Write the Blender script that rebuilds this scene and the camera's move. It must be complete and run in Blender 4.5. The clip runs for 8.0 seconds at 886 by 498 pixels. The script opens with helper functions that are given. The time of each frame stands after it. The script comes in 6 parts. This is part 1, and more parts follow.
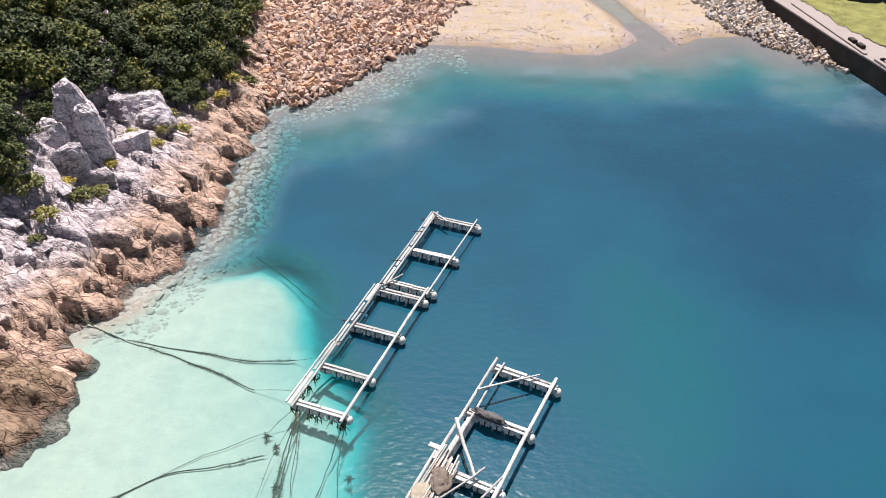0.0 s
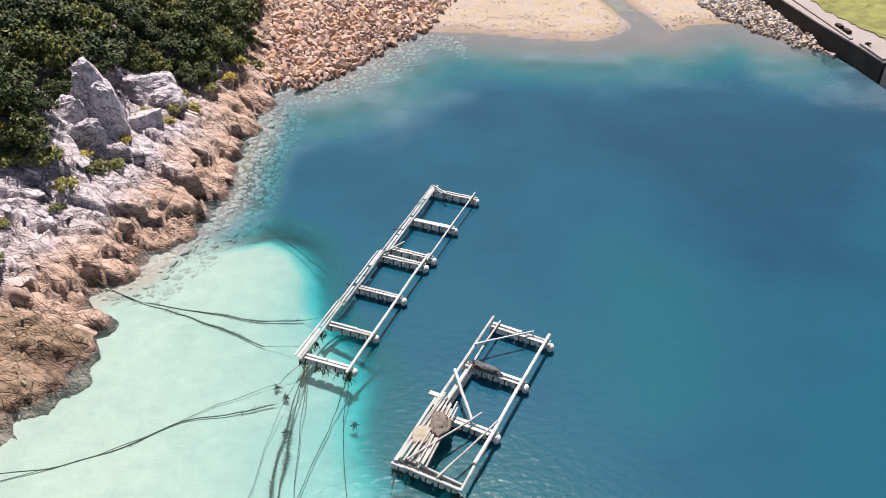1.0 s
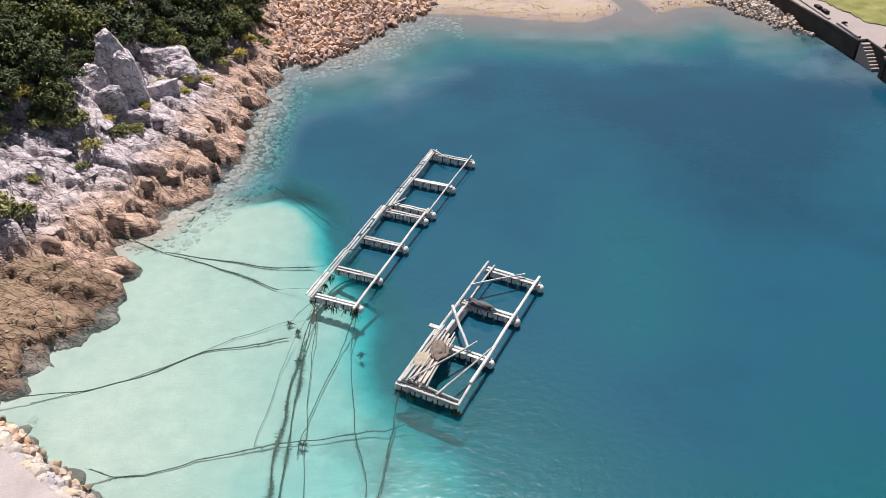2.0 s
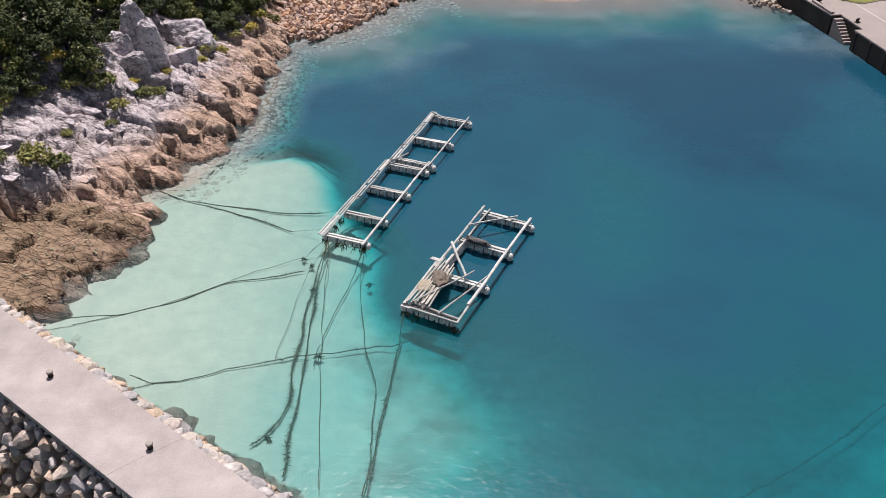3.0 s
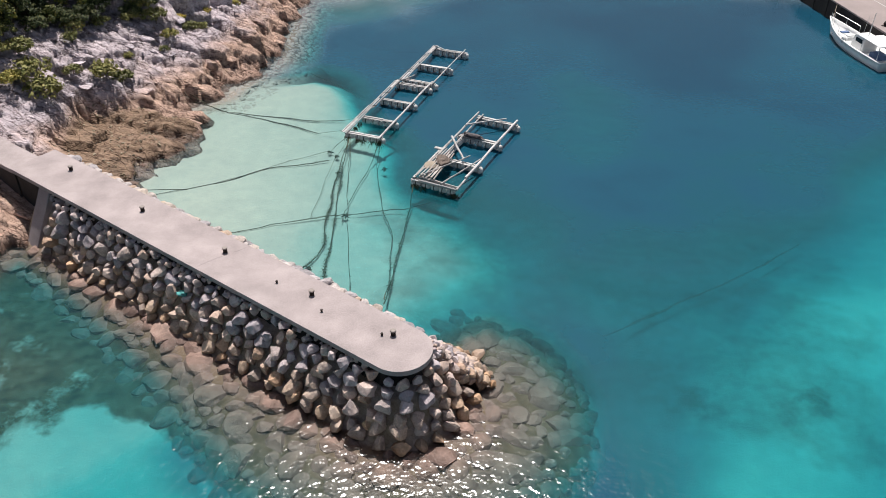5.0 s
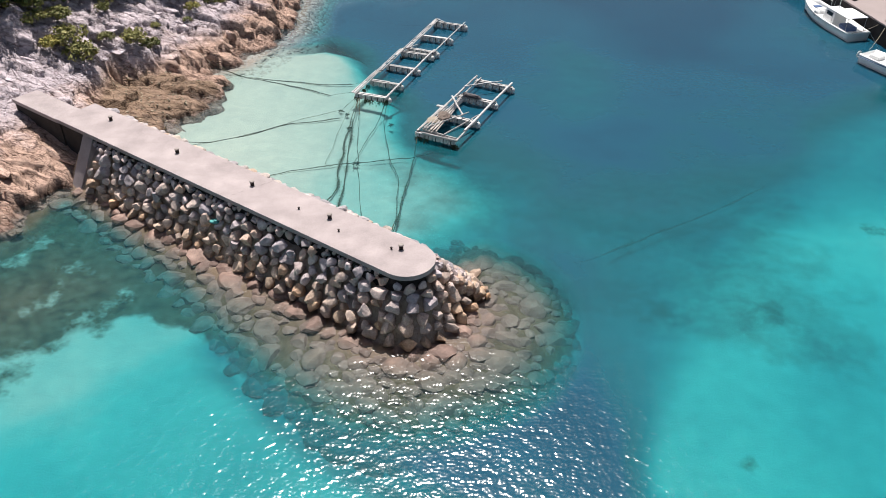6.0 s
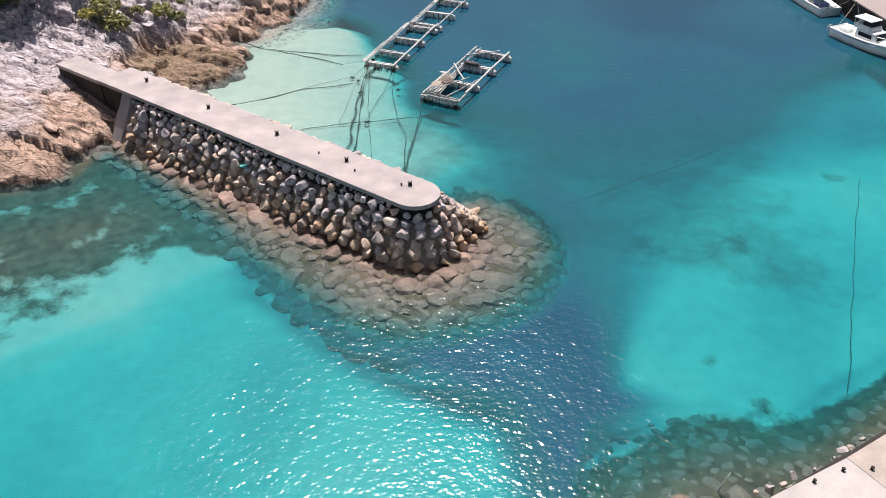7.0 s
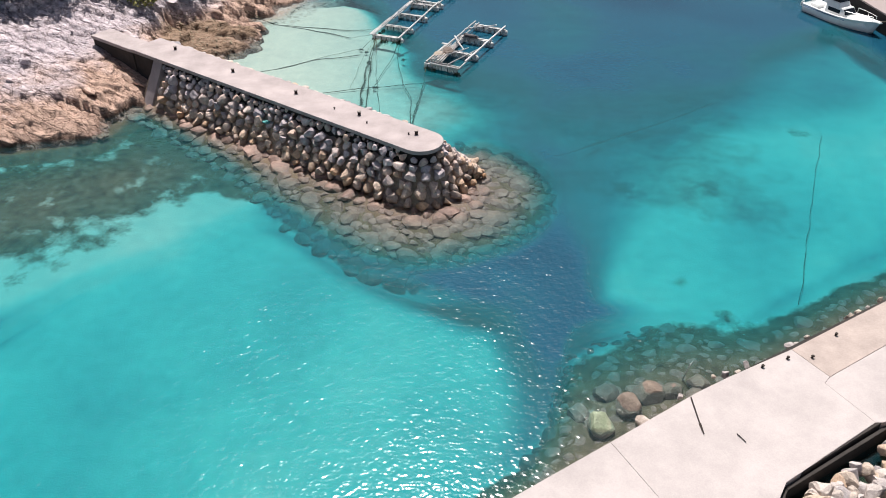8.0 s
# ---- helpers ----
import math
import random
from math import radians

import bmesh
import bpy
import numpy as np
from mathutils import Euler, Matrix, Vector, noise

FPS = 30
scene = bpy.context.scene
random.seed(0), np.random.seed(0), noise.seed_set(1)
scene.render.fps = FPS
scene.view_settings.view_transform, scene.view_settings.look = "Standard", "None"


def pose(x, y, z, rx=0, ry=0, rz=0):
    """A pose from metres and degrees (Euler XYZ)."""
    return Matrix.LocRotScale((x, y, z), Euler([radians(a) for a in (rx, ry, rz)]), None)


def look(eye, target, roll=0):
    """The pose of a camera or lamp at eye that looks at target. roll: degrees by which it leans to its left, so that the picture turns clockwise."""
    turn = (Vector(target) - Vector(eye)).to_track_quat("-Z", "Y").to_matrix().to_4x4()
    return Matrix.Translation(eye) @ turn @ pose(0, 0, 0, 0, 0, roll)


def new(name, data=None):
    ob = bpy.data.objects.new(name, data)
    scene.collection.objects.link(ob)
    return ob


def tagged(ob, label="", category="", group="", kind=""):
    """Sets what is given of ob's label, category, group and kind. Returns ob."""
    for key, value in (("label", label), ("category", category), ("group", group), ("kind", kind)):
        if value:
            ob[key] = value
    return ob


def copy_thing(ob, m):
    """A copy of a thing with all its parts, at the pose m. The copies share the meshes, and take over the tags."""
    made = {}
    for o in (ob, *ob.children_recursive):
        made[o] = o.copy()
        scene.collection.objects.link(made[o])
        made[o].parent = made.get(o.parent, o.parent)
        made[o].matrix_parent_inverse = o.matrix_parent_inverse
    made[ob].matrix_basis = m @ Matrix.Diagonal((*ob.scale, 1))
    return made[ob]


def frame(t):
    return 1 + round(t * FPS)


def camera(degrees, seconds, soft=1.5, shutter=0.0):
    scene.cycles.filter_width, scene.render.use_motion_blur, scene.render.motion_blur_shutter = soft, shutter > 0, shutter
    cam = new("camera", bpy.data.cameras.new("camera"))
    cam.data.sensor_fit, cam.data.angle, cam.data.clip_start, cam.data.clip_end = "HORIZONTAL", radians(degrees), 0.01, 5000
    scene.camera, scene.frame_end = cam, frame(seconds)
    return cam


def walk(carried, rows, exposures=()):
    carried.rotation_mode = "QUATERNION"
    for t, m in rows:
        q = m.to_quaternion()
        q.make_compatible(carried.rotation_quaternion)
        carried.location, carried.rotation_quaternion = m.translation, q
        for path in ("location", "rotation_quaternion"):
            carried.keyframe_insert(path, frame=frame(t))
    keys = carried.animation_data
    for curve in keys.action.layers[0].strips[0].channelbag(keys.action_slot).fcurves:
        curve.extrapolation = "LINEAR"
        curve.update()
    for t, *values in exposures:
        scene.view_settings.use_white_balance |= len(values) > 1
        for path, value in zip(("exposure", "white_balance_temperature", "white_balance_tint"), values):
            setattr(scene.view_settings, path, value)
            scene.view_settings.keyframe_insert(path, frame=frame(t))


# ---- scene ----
cam = camera(56.49, 8.0, soft=0.9)
PATH = [
    (0, (0.042, 0.016, 32.555), (-0.198, 8.150, 26.743), 0.20),
    (0.5, (0.110, -1.431, 32.500), (-0.145, 6.704, 26.690), 0.10),
    (1, (0.263, -3.462, 32.440), (0.007, 4.674, 26.632), 0.05),
    (1.5, (0.394, -5.950, 32.369), (0.144, 2.188, 26.563), 0.04),
    (3, (0.436, -15.219, 32.054), (0.228, -7.070, 26.263), 0.05),
    (3.5, (0.404, -18.693, 31.936), (0.207, -10.540, 26.149), 0.04),
    (4, (0.395, -22.289, 31.836), (0.207, -14.133, 26.052), 0.02),
    (4.5, (0.425, -25.979, 31.776), (0.241, -17.823, 25.993), -0.01),
    (6, (0.649, -37.475, 32.047), (0.452, -29.333, 26.244), -0.15),
    (6.5, (0.687, -41.418, 32.319), (0.481, -33.285, 26.503), -0.20),
    (7, (0.673, -45.404, 32.655), (0.460, -37.282, 26.825), -0.27),
    (7.5, (0.625, -49.424, 32.998), (0.410, -41.310, 27.156), -0.35),
    (8, (0.616, -53.462, 33.249), (0.406, -45.353, 27.401), -0.46),
]

walk(cam, [(t, look(eye, aim, roll)) for t, eye, aim, roll in PATH], [(0, 0.67), (1.5, 0.55), (3.0, 0.25), (4.5, 0.15), (6.0, 0.44), (8.0, 0.5)])

# ---- world and sun ----
SUN_ELEVATION, SUN_AZIMUTH = radians(63.0), radians(-5.0)   # azimuth from +y towards +x
world = bpy.data.worlds.new("world")
scene.world = world
world.use_nodes = True
wn = world.node_tree.nodes
sky = wn.new("ShaderNodeTexSky")
sky.sky_type = "NISHITA"
sky.sun_disc = False
sky.dust_density = 4.0
sky.sun_elevation, sky.sun_rotation = SUN_ELEVATION, SUN_AZIMUTH
world.node_tree.links.new(sky.outputs[0], wn["Background"].inputs["Color"])
wn["Background"].inputs["Strength"].default_value = 0.054
sun = new("sun", bpy.data.lights.new("sun", "SUN"))
sun.data.energy, sun.data.angle, sun.data.color = 4.9, radians(0.53), (1.0, 0.955, 0.915)
TO_SUN = Vector((math.sin(SUN_AZIMUTH) * math.cos(SUN_ELEVATION), math.cos(SUN_AZIMUTH) * math.cos(SUN_ELEVATION), math.sin(SUN_ELEVATION)))
sun.matrix_world = look(TO_SUN * 200, (0, 0, 0))

# ---- materials ----
def nodes_of(name, rough=0.8, metal=0.0, specular=0.3):
    m = bpy.data.materials.new(name)
    m.use_nodes = True
    n, l = m.node_tree.nodes, m.node_tree.links
    b = n["Principled BSDF"]
    b.inputs["Roughness"].default_value = rough
    b.inputs["Metallic"].default_value = metal
    b.inputs["Specular IOR Level"].default_value = specular
    return m, n, l, b


def coords(n, l, scale=(1, 1, 1), obj=False):
    g = n.new("ShaderNodeTexCoord") if obj else n.new("ShaderNodeNewGeometry")
    v = n.new("ShaderNodeMapping")
    v.inputs["Scale"].default_value = scale
    l.new(g.outputs["Object" if obj else "Position"], v.inputs["Vector"])
    return v.outputs["Vector"]


def noise_node(n, l, vec, scale, detail=6.0, rough=0.6):
    t = n.new("ShaderNodeTexNoise")
    t.inputs["Scale"].default_value = scale
    t.inputs["Detail"].default_value = detail
    t.inputs["Roughness"].default_value = rough
    l.new(vec, t.inputs["Vector"])
    return t.outputs["Fac"]


def noise_vector(n, l, vec, scale):
    t = n.new("ShaderNodeTexNoise")
    t.inputs["Scale"].default_value = scale
    t.inputs["Detail"].default_value = 3
    l.new(vec, t.inputs["Vector"])
    return t.outputs["Color"]


def ramp(n, l, fac, stops, ease="LINEAR"):
    r = n.new("ShaderNodeValToRGB")
    r.color_ramp.interpolation = ease
    e = r.color_ramp.elements
    while len(e) < len(stops):
        e.new(0.5)
    for k, (p, c) in zip(e, stops):
        k.position, k.color = p, (*c, 1) if len(c) == 3 else c
    l.new(fac, r.inputs["Fac"])
    return r.outputs["Color"]


def mixc(n, l, fac, a, b, blend="MIX"):
    x = n.new("ShaderNodeMix")
    x.data_type, x.blend_type = "RGBA", blend
    for sock, v in ((x.inputs[0], fac), (x.inputs[6], a), (x.inputs[7], b)):
        if isinstance(v, (int, float)):
            sock.default_value = v
        elif isinstance(v, tuple):
            sock.default_value = (*v, 1)
        else:
            l.new(v, sock)
    return x.outputs[2]


def maths(n, l, op, a, b=0.0, clamp=False):
    x = n.new("ShaderNodeMath")
    x.operation, x.use_clamp = op, clamp
    for sock, v in zip(x.inputs, (a, b)):
        if isinstance(v, (int, float)):
            sock.default_value = v
        else:
            l.new(v, sock)
    return x.outputs[0]


def remap(n, l, v, a, b, c=0.0, d=1.0):
    x = n.new("ShaderNodeMapRange")
    l.new(v, x.inputs["Value"])
    for k, s in zip(("From Min", "From Max", "To Min", "To Max"), (a, b, c, d)):
        x.inputs[k].default_value = s
    return x.outputs["Result"]


def bump(n, l, b, height, strength=0.5, distance=0.05):
    x = n.new("ShaderNodeBump")
    x.inputs["Strength"].default_value, x.inputs["Distance"].default_value = strength, distance
    l.new(height, x.inputs["Height"])
    l.new(x.outputs["Normal"], b.inputs["Normal"])


def height_of(n, l):
    g = n.new("ShaderNodeNewGeometry")
    s = n.new("ShaderNodeSeparateXYZ")
    l.new(g.outputs["Position"], s.inputs[0])
    return s.outputs["Z"]


def simple(name, colour, rough=0.7, metal=0.0, vary=0.25, scale=3.0, grain=40.0, relief=0.15, stretch=(1, 1, 1), obj=False, per_object=0.0):
    """A surface with stains at one scale and grain at another."""
    m, n, l, b = nodes_of(name, rough, metal)
    v = coords(n, l, stretch, obj)
    big, fine = noise_node(n, l, v, scale, 5), noise_node(n, l, v, grain, 4)
    dark = tuple(c * (1 - vary) for c in colour)
    light = tuple(min(1, c * (1 + vary * 0.6)) for c in colour)
    col = ramp(n, l, big, [(0.3, dark), (0.7, light)])
    col = mixc(n, l, 0.35, col, ramp(n, l, fine, [(0.3, dark), (0.7, light)]))
    if per_object:
        o = n.new("ShaderNodeObjectInfo")
        col = mixc(n, l, 1.0, col, ramp(n, l, o.outputs["Random"], [(0, (1 - per_object,) * 3), (1, (1 + 0 * per_object,) * 3)]), "MULTIPLY")
    l.new(col, b.inputs["Base Color"])
    if relief:
        bump(n, l, b, fine, relief, 0.02)
    return m


def make_bed():
    """Pale shell sand with ripples, weed and stones where the cover says so, gravel and mud above the water."""
    m, n, l, b = nodes_of("seabed", 0.9, 0, 0.1)
    v = coords(n, l)
    z = height_of(n, l)
    spots, mid, fine = noise_node(n, l, v, 0.8, 6, 0.6), noise_node(n, l, v, 1.1, 8, 0.65), noise_node(n, l, v, 7, 6, 0.7)
    sand = ramp(n, l, spots, [(0.3, (0.58, 0.62, 0.58)), (0.7, (0.70, 0.72, 0.66))])
    weed = ramp(n, l, mid, [(0.3, (0.05, 0.05, 0.035)), (0.5, (0.13, 0.11, 0.075)), (0.75, (0.24, 0.21, 0.16))])
    at = n.new("ShaderNodeAttribute")
    at.attribute_name = "cover"
    wide = noise_node(n, l, v, 0.45, 7, 0.62)
    fac = maths(n, l, "ADD", at.outputs["Fac"], maths(n, l, "MULTIPLY", maths(n, l, "SUBTRACT", wide, 0.5), 1.3))
    fac = remap(n, l, fac, 0.38, 0.62)
    col = mixc(n, l, fac, sand, weed)
    gravel = ramp(n, l, fine, [(0.25, (0.16, 0.12, 0.085)), (0.45, (0.335, 0.26, 0.185)), (0.8, (0.48, 0.385, 0.285))])
    mud = ramp(n, l, fine, [(0.3, (0.265, 0.215, 0.20)), (0.7, (0.41, 0.345, 0.325))])
    gravel = mixc(n, l, remap(n, l, wide, 0.42, 0.66), gravel, mud)
    col = mixc(n, l, remap(n, l, maths(n, l, "ADD", z, maths(n, l, "MULTIPLY", spots, 0.3)), -0.3, 0.12), col, gravel)
    at2 = n.new("ShaderNodeAttribute")
    at2.attribute_name = "mud"
    col = mixc(n, l, remap(n, l, maths(n, l, "ADD", at2.outputs["Fac"], maths(n, l, "MULTIPLY", maths(n, l, "SUBTRACT", wide, 0.5), 0.8)), 0.3, 0.7), col, mud)
    wet = remap(n, l, maths(n, l, "ADD", z, maths(n, l, "MULTIPLY", mid, 0.3)), 0.12, 0.42)
    col = mixc(n, l, wet, mixc(n, l, 1.0, col, (0.66, 0.62, 0.62), "MULTIPLY"), col)
    l.new(col, b.inputs["Base Color"])
    bump(n, l, b, maths(n, l, "ADD", spots, maths(n, l, "MULTIPLY", fine, 0.5)), 0.5, 0.15)
    return m


def make_water():
    """Clear sea water: it takes the red out of the light that passes, and scatters blue-green back, more the deeper it is."""
    m = bpy.data.materials.new("sea_water")
    m.use_nodes = True
    n, l = m.node_tree.nodes, m.node_tree.links
    n.remove(n["Principled BSDF"])
    tr, gl, mx, fr = n.new("ShaderNodeBsdfTransparent"), n.new("ShaderNodeBsdfGlossy"), n.new("ShaderNodeMixShader"), n.new("ShaderNodeFresnel")
    df, body = n.new("ShaderNodeBsdfDiffuse"), n.new("ShaderNodeMixShader")
    at = n.new("ShaderNodeAttribute")
    at.attribute_name = "depth"
    v = coords(n, l, (0.85, 1, 1))
    cloud = noise_node(n, l, v, 0.075, 6, 0.6)
    d = maths(n, l, "MULTIPLY", at.outputs["Fac"], remap(n, l, cloud, 0.2, 0.8, 0.74 / 8, 1.26 / 8))
    sl = n.new("ShaderNodeAttribute")
    sl.attribute_name = "silt"
    milk = maths(n, l, "MULTIPLY", sl.outputs["Fac"], remap(n, l, noise_node(n, l, v, 0.35, 5, 0.6), 0.3, 0.7, 0.35, 0.85), True)
    through_ = (ramp(n, l, d, [(0.0, (1, 1, 1)), (0.03, (0.97, 0.99, 0.985)), (0.07, (0.88, 0.975, 0.955)), (0.14, (0.74, 0.92, 0.915)), (0.2, (0.46, 0.88, 0.905)), (0.28, (0.205, 0.85, 0.91)),
                         (0.41, (0.07, 0.62, 0.75)), (0.65, (0.035, 0.36, 0.51))]))
    l.new(mixc(n, l, milk, through_, (0.80, 0.90, 0.93)), tr.inputs["Color"])
    glow = (ramp(n, l, d, [(0.0, (0.03, 0.12, 0.145)), (0.3, (0.008, 0.144, 0.174)), (0.5, (0.010, 0.113, 0.143)), (0.68, (0.009, 0.076, 0.125)), (0.9, (0.007, 0.052, 0.096))]))
    l.new(mixc(n, l, milk, glow, (0.17, 0.235, 0.275)), df.inputs["Color"])
    veil = (ramp(n, l, d, [(0.0, (0.0,) * 3), (0.06, (0.05,) * 3), (0.14, (0.08,) * 3), (0.28, (0.2,) * 3), (0.42, (0.45,) * 3), (0.68, (0.82,) * 3)]))
    l.new(maths(n, l, "MAXIMUM", veil, maths(n, l, "MULTIPLY", milk, remap(n, l, d, 0.0, 0.2, 0.1, 0.75), True)), body.inputs[0])
    gl.inputs["Roughness"].default_value = 0.13
    fr.inputs["IOR"].default_value = 1.41
    w1, w2, w3 = noise_node(n, l, v, 0.5, 0, 0.5), noise_node(n, l, v, 2.3, 0, 0.5), noise_node(n, l, v, 5.2, 0, 0.5)
    calm = remap(n, l, noise_node(n, l, v, 0.06, 3, 0.5), 0.35, 0.65, 0.6, 1.25)
    h = maths(n, l, "ADD", maths(n, l, "MULTIPLY", w1, 0.3), maths(n, l, "ADD", maths(n, l, "MULTIPLY", w2, 0.56), maths(n, l, "MULTIPLY", w3, 0.31)))
    lee = n.new("ShaderNodeAttribute")
    lee.attribute_name = "chop"
    h = maths(n, l, "MULTIPLY", maths(n, l, "MULTIPLY", h, calm), lee.outputs["Fac"])
    bp = n.new("ShaderNodeBump")
    bp.inputs["Strength"].default_value, bp.inputs["Distance"].default_value = 1.0, 0.12
    l.new(h, bp.inputs["Height"])
    for s in (gl, fr):
        l.new(bp.outputs["Normal"], s.inputs["Normal"])
    l.new(tr.outputs[0], body.inputs[1])
    l.new(df.outputs[0], body.inputs[2])
    l.new(fr.outputs[0], mx.inputs[0])
    l.new(body.outputs[0], mx.inputs[1])
    l.new(gl.outputs[0], mx.inputs[2])
    l.new(mx.outputs[0], n["Material Output"].inputs["Surface"])
    return m


def make_rock(name, pale, warm, dark, varied=False, tide=(1.6, 3.2), sway=4.0, drowned=1.0):
    """Weathered shore rock: pale above the splash, orange-brown in the tide belt, dark and wet at the water; bluish below it."""
    m, n, l, b = nodes_of(name, 0.85, 0, 0.25)
    v = coords(n, l)
    z = height_of(n, l)
    big, mid, fine = noise_node(n, l, v, 0.22, 5), noise_node(n, l, v, 1.3, 7, 0.65), noise_node(n, l, v, 9, 6, 0.7)
    zz = maths(n, l, "ADD", z, maths(n, l, "MULTIPLY", maths(n, l, "SUBTRACT", big, 0.5), sway))
    belt = remap(n, l, zz, *tide)
    tone = n.new("ShaderNodeAttribute")
    tone.attribute_name = "tone"
    up = ramp(n, l, mid, [(0.25, tuple(c * 0.45 for c in pale)), (0.5, pale), (0.8, tuple(min(1, c * 1.25) for c in pale))])
    lo = ramp(n, l, mid, [(0.25, tuple(c * 0.5 for c in warm)), (0.5, warm), (0.8, tuple(min(1, c * 1.3) for c in warm))])
    col = mixc(n, l, belt, lo, up)
    if not varied:
        # tone also holds the shade painted into cracks and ledges
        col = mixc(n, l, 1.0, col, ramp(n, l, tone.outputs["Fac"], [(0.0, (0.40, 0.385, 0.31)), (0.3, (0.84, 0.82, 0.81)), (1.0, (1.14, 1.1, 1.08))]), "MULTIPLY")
    if varied:
        o, g = n.new("ShaderNodeObjectInfo"), n.new("ShaderNodeNewGeometry")
        k = maths(n, l, "FRACT", maths(n, l, "ADD", o.outputs["Random"], g.outputs["Random Per Island"]))
        col = mixc(n, l, 1.0, col, ramp(n, l, k, [(0, (0.66, 0.65, 0.7)), (0.25, (0.95, 0.91, 0.95)), (0.42, (1.12, 1.06, 1.06)), (0.58, (1.0, 0.88, 0.78)), (0.72, (1.09, 1.02, 1.0)), (0.86, (1.05, 0.82, 0.64)), (1, (1.25, 1.12, 1.0))]), "MULTIPLY") if varied is True else mixc(n, l, varied, col, mixc(n, l, 1.0, col, ramp(n, l, k, [(0, (0.5, 0.5, 0.52)), (1, (1.5, 1.45, 1.4))]), "MULTIPLY"))
    wet = remap(n, l, maths(n, l, "ADD", z, maths(n, l, "MULTIPLY", maths(n, l, "SUBTRACT", mid, 0.5), 0.8)), 0.1, 0.55)
    col = mixc(n, l, wet, mixc(n, l, 1.0, col, dark, "MULTIPLY"), col)
    col = mixc(n, l, 1.0, col, ramp(n, l, fine, [(0.3, (0.72, 0.7, 0.7)), (0.65, (1.04, 1.04, 1.04))]), "MULTIPLY")
    deep = ramp(n, l, mid, [(p, tuple(c * drowned for c in k)) for p, k in ((0.25, (0.08, 0.06, 0.054)), (0.5, (0.23, 0.17, 0.15)), (0.75, (0.34, 0.26, 0.23)))])
    col = mixc(n, l, remap(n, l, z, 0.15, -0.25), col, deep)
    l.new(col, b.inputs["Base Color"])
    l.new(remap(n, l, wet, 0, 1, 0.4, 0.88), b.inputs["Roughness"])
    relief = maths(n, l, "ADD", mid, maths(n, l, "MULTIPLY", fine, 0.4))
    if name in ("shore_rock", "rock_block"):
        # joints: long slanting cracks and shorter cross cracks, painted darker for shadow and dirt
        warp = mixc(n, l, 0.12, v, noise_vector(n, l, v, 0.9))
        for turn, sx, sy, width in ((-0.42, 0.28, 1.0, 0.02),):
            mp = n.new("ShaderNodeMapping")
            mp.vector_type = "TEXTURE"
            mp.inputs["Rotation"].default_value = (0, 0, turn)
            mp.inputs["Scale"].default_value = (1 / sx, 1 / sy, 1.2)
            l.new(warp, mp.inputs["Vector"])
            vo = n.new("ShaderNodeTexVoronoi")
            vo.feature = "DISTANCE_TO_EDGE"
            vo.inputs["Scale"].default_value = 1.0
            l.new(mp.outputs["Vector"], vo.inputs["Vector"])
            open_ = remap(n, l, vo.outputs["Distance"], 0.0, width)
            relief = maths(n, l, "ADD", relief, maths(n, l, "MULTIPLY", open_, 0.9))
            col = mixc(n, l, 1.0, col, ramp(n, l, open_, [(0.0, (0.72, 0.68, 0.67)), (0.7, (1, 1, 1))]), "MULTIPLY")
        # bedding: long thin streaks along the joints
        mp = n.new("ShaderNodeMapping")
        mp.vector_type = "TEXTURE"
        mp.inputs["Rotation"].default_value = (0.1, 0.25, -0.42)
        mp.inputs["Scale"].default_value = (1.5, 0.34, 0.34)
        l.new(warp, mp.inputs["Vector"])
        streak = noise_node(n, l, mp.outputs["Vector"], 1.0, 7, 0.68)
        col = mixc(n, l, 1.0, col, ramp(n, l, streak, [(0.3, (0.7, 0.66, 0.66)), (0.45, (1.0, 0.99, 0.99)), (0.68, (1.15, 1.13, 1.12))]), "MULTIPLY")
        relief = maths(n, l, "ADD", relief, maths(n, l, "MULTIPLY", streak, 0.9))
        # cracks: where two long-drawn patterns pass through their middle; shadow and dirt painted dark
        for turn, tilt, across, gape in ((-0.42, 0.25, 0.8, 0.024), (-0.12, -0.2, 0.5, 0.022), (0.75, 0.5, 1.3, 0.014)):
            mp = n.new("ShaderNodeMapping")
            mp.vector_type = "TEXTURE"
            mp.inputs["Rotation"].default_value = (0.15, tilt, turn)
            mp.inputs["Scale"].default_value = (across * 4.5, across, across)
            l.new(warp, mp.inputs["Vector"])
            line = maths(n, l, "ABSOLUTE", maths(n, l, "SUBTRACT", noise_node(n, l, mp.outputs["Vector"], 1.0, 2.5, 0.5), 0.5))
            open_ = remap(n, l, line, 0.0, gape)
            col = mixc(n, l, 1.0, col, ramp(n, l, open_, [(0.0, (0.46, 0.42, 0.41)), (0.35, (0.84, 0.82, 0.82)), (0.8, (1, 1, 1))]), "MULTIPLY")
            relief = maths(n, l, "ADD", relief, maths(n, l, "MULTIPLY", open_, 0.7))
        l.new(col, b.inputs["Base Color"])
    bump(n, l, b, relief, 0.8, 0.15)
    return m


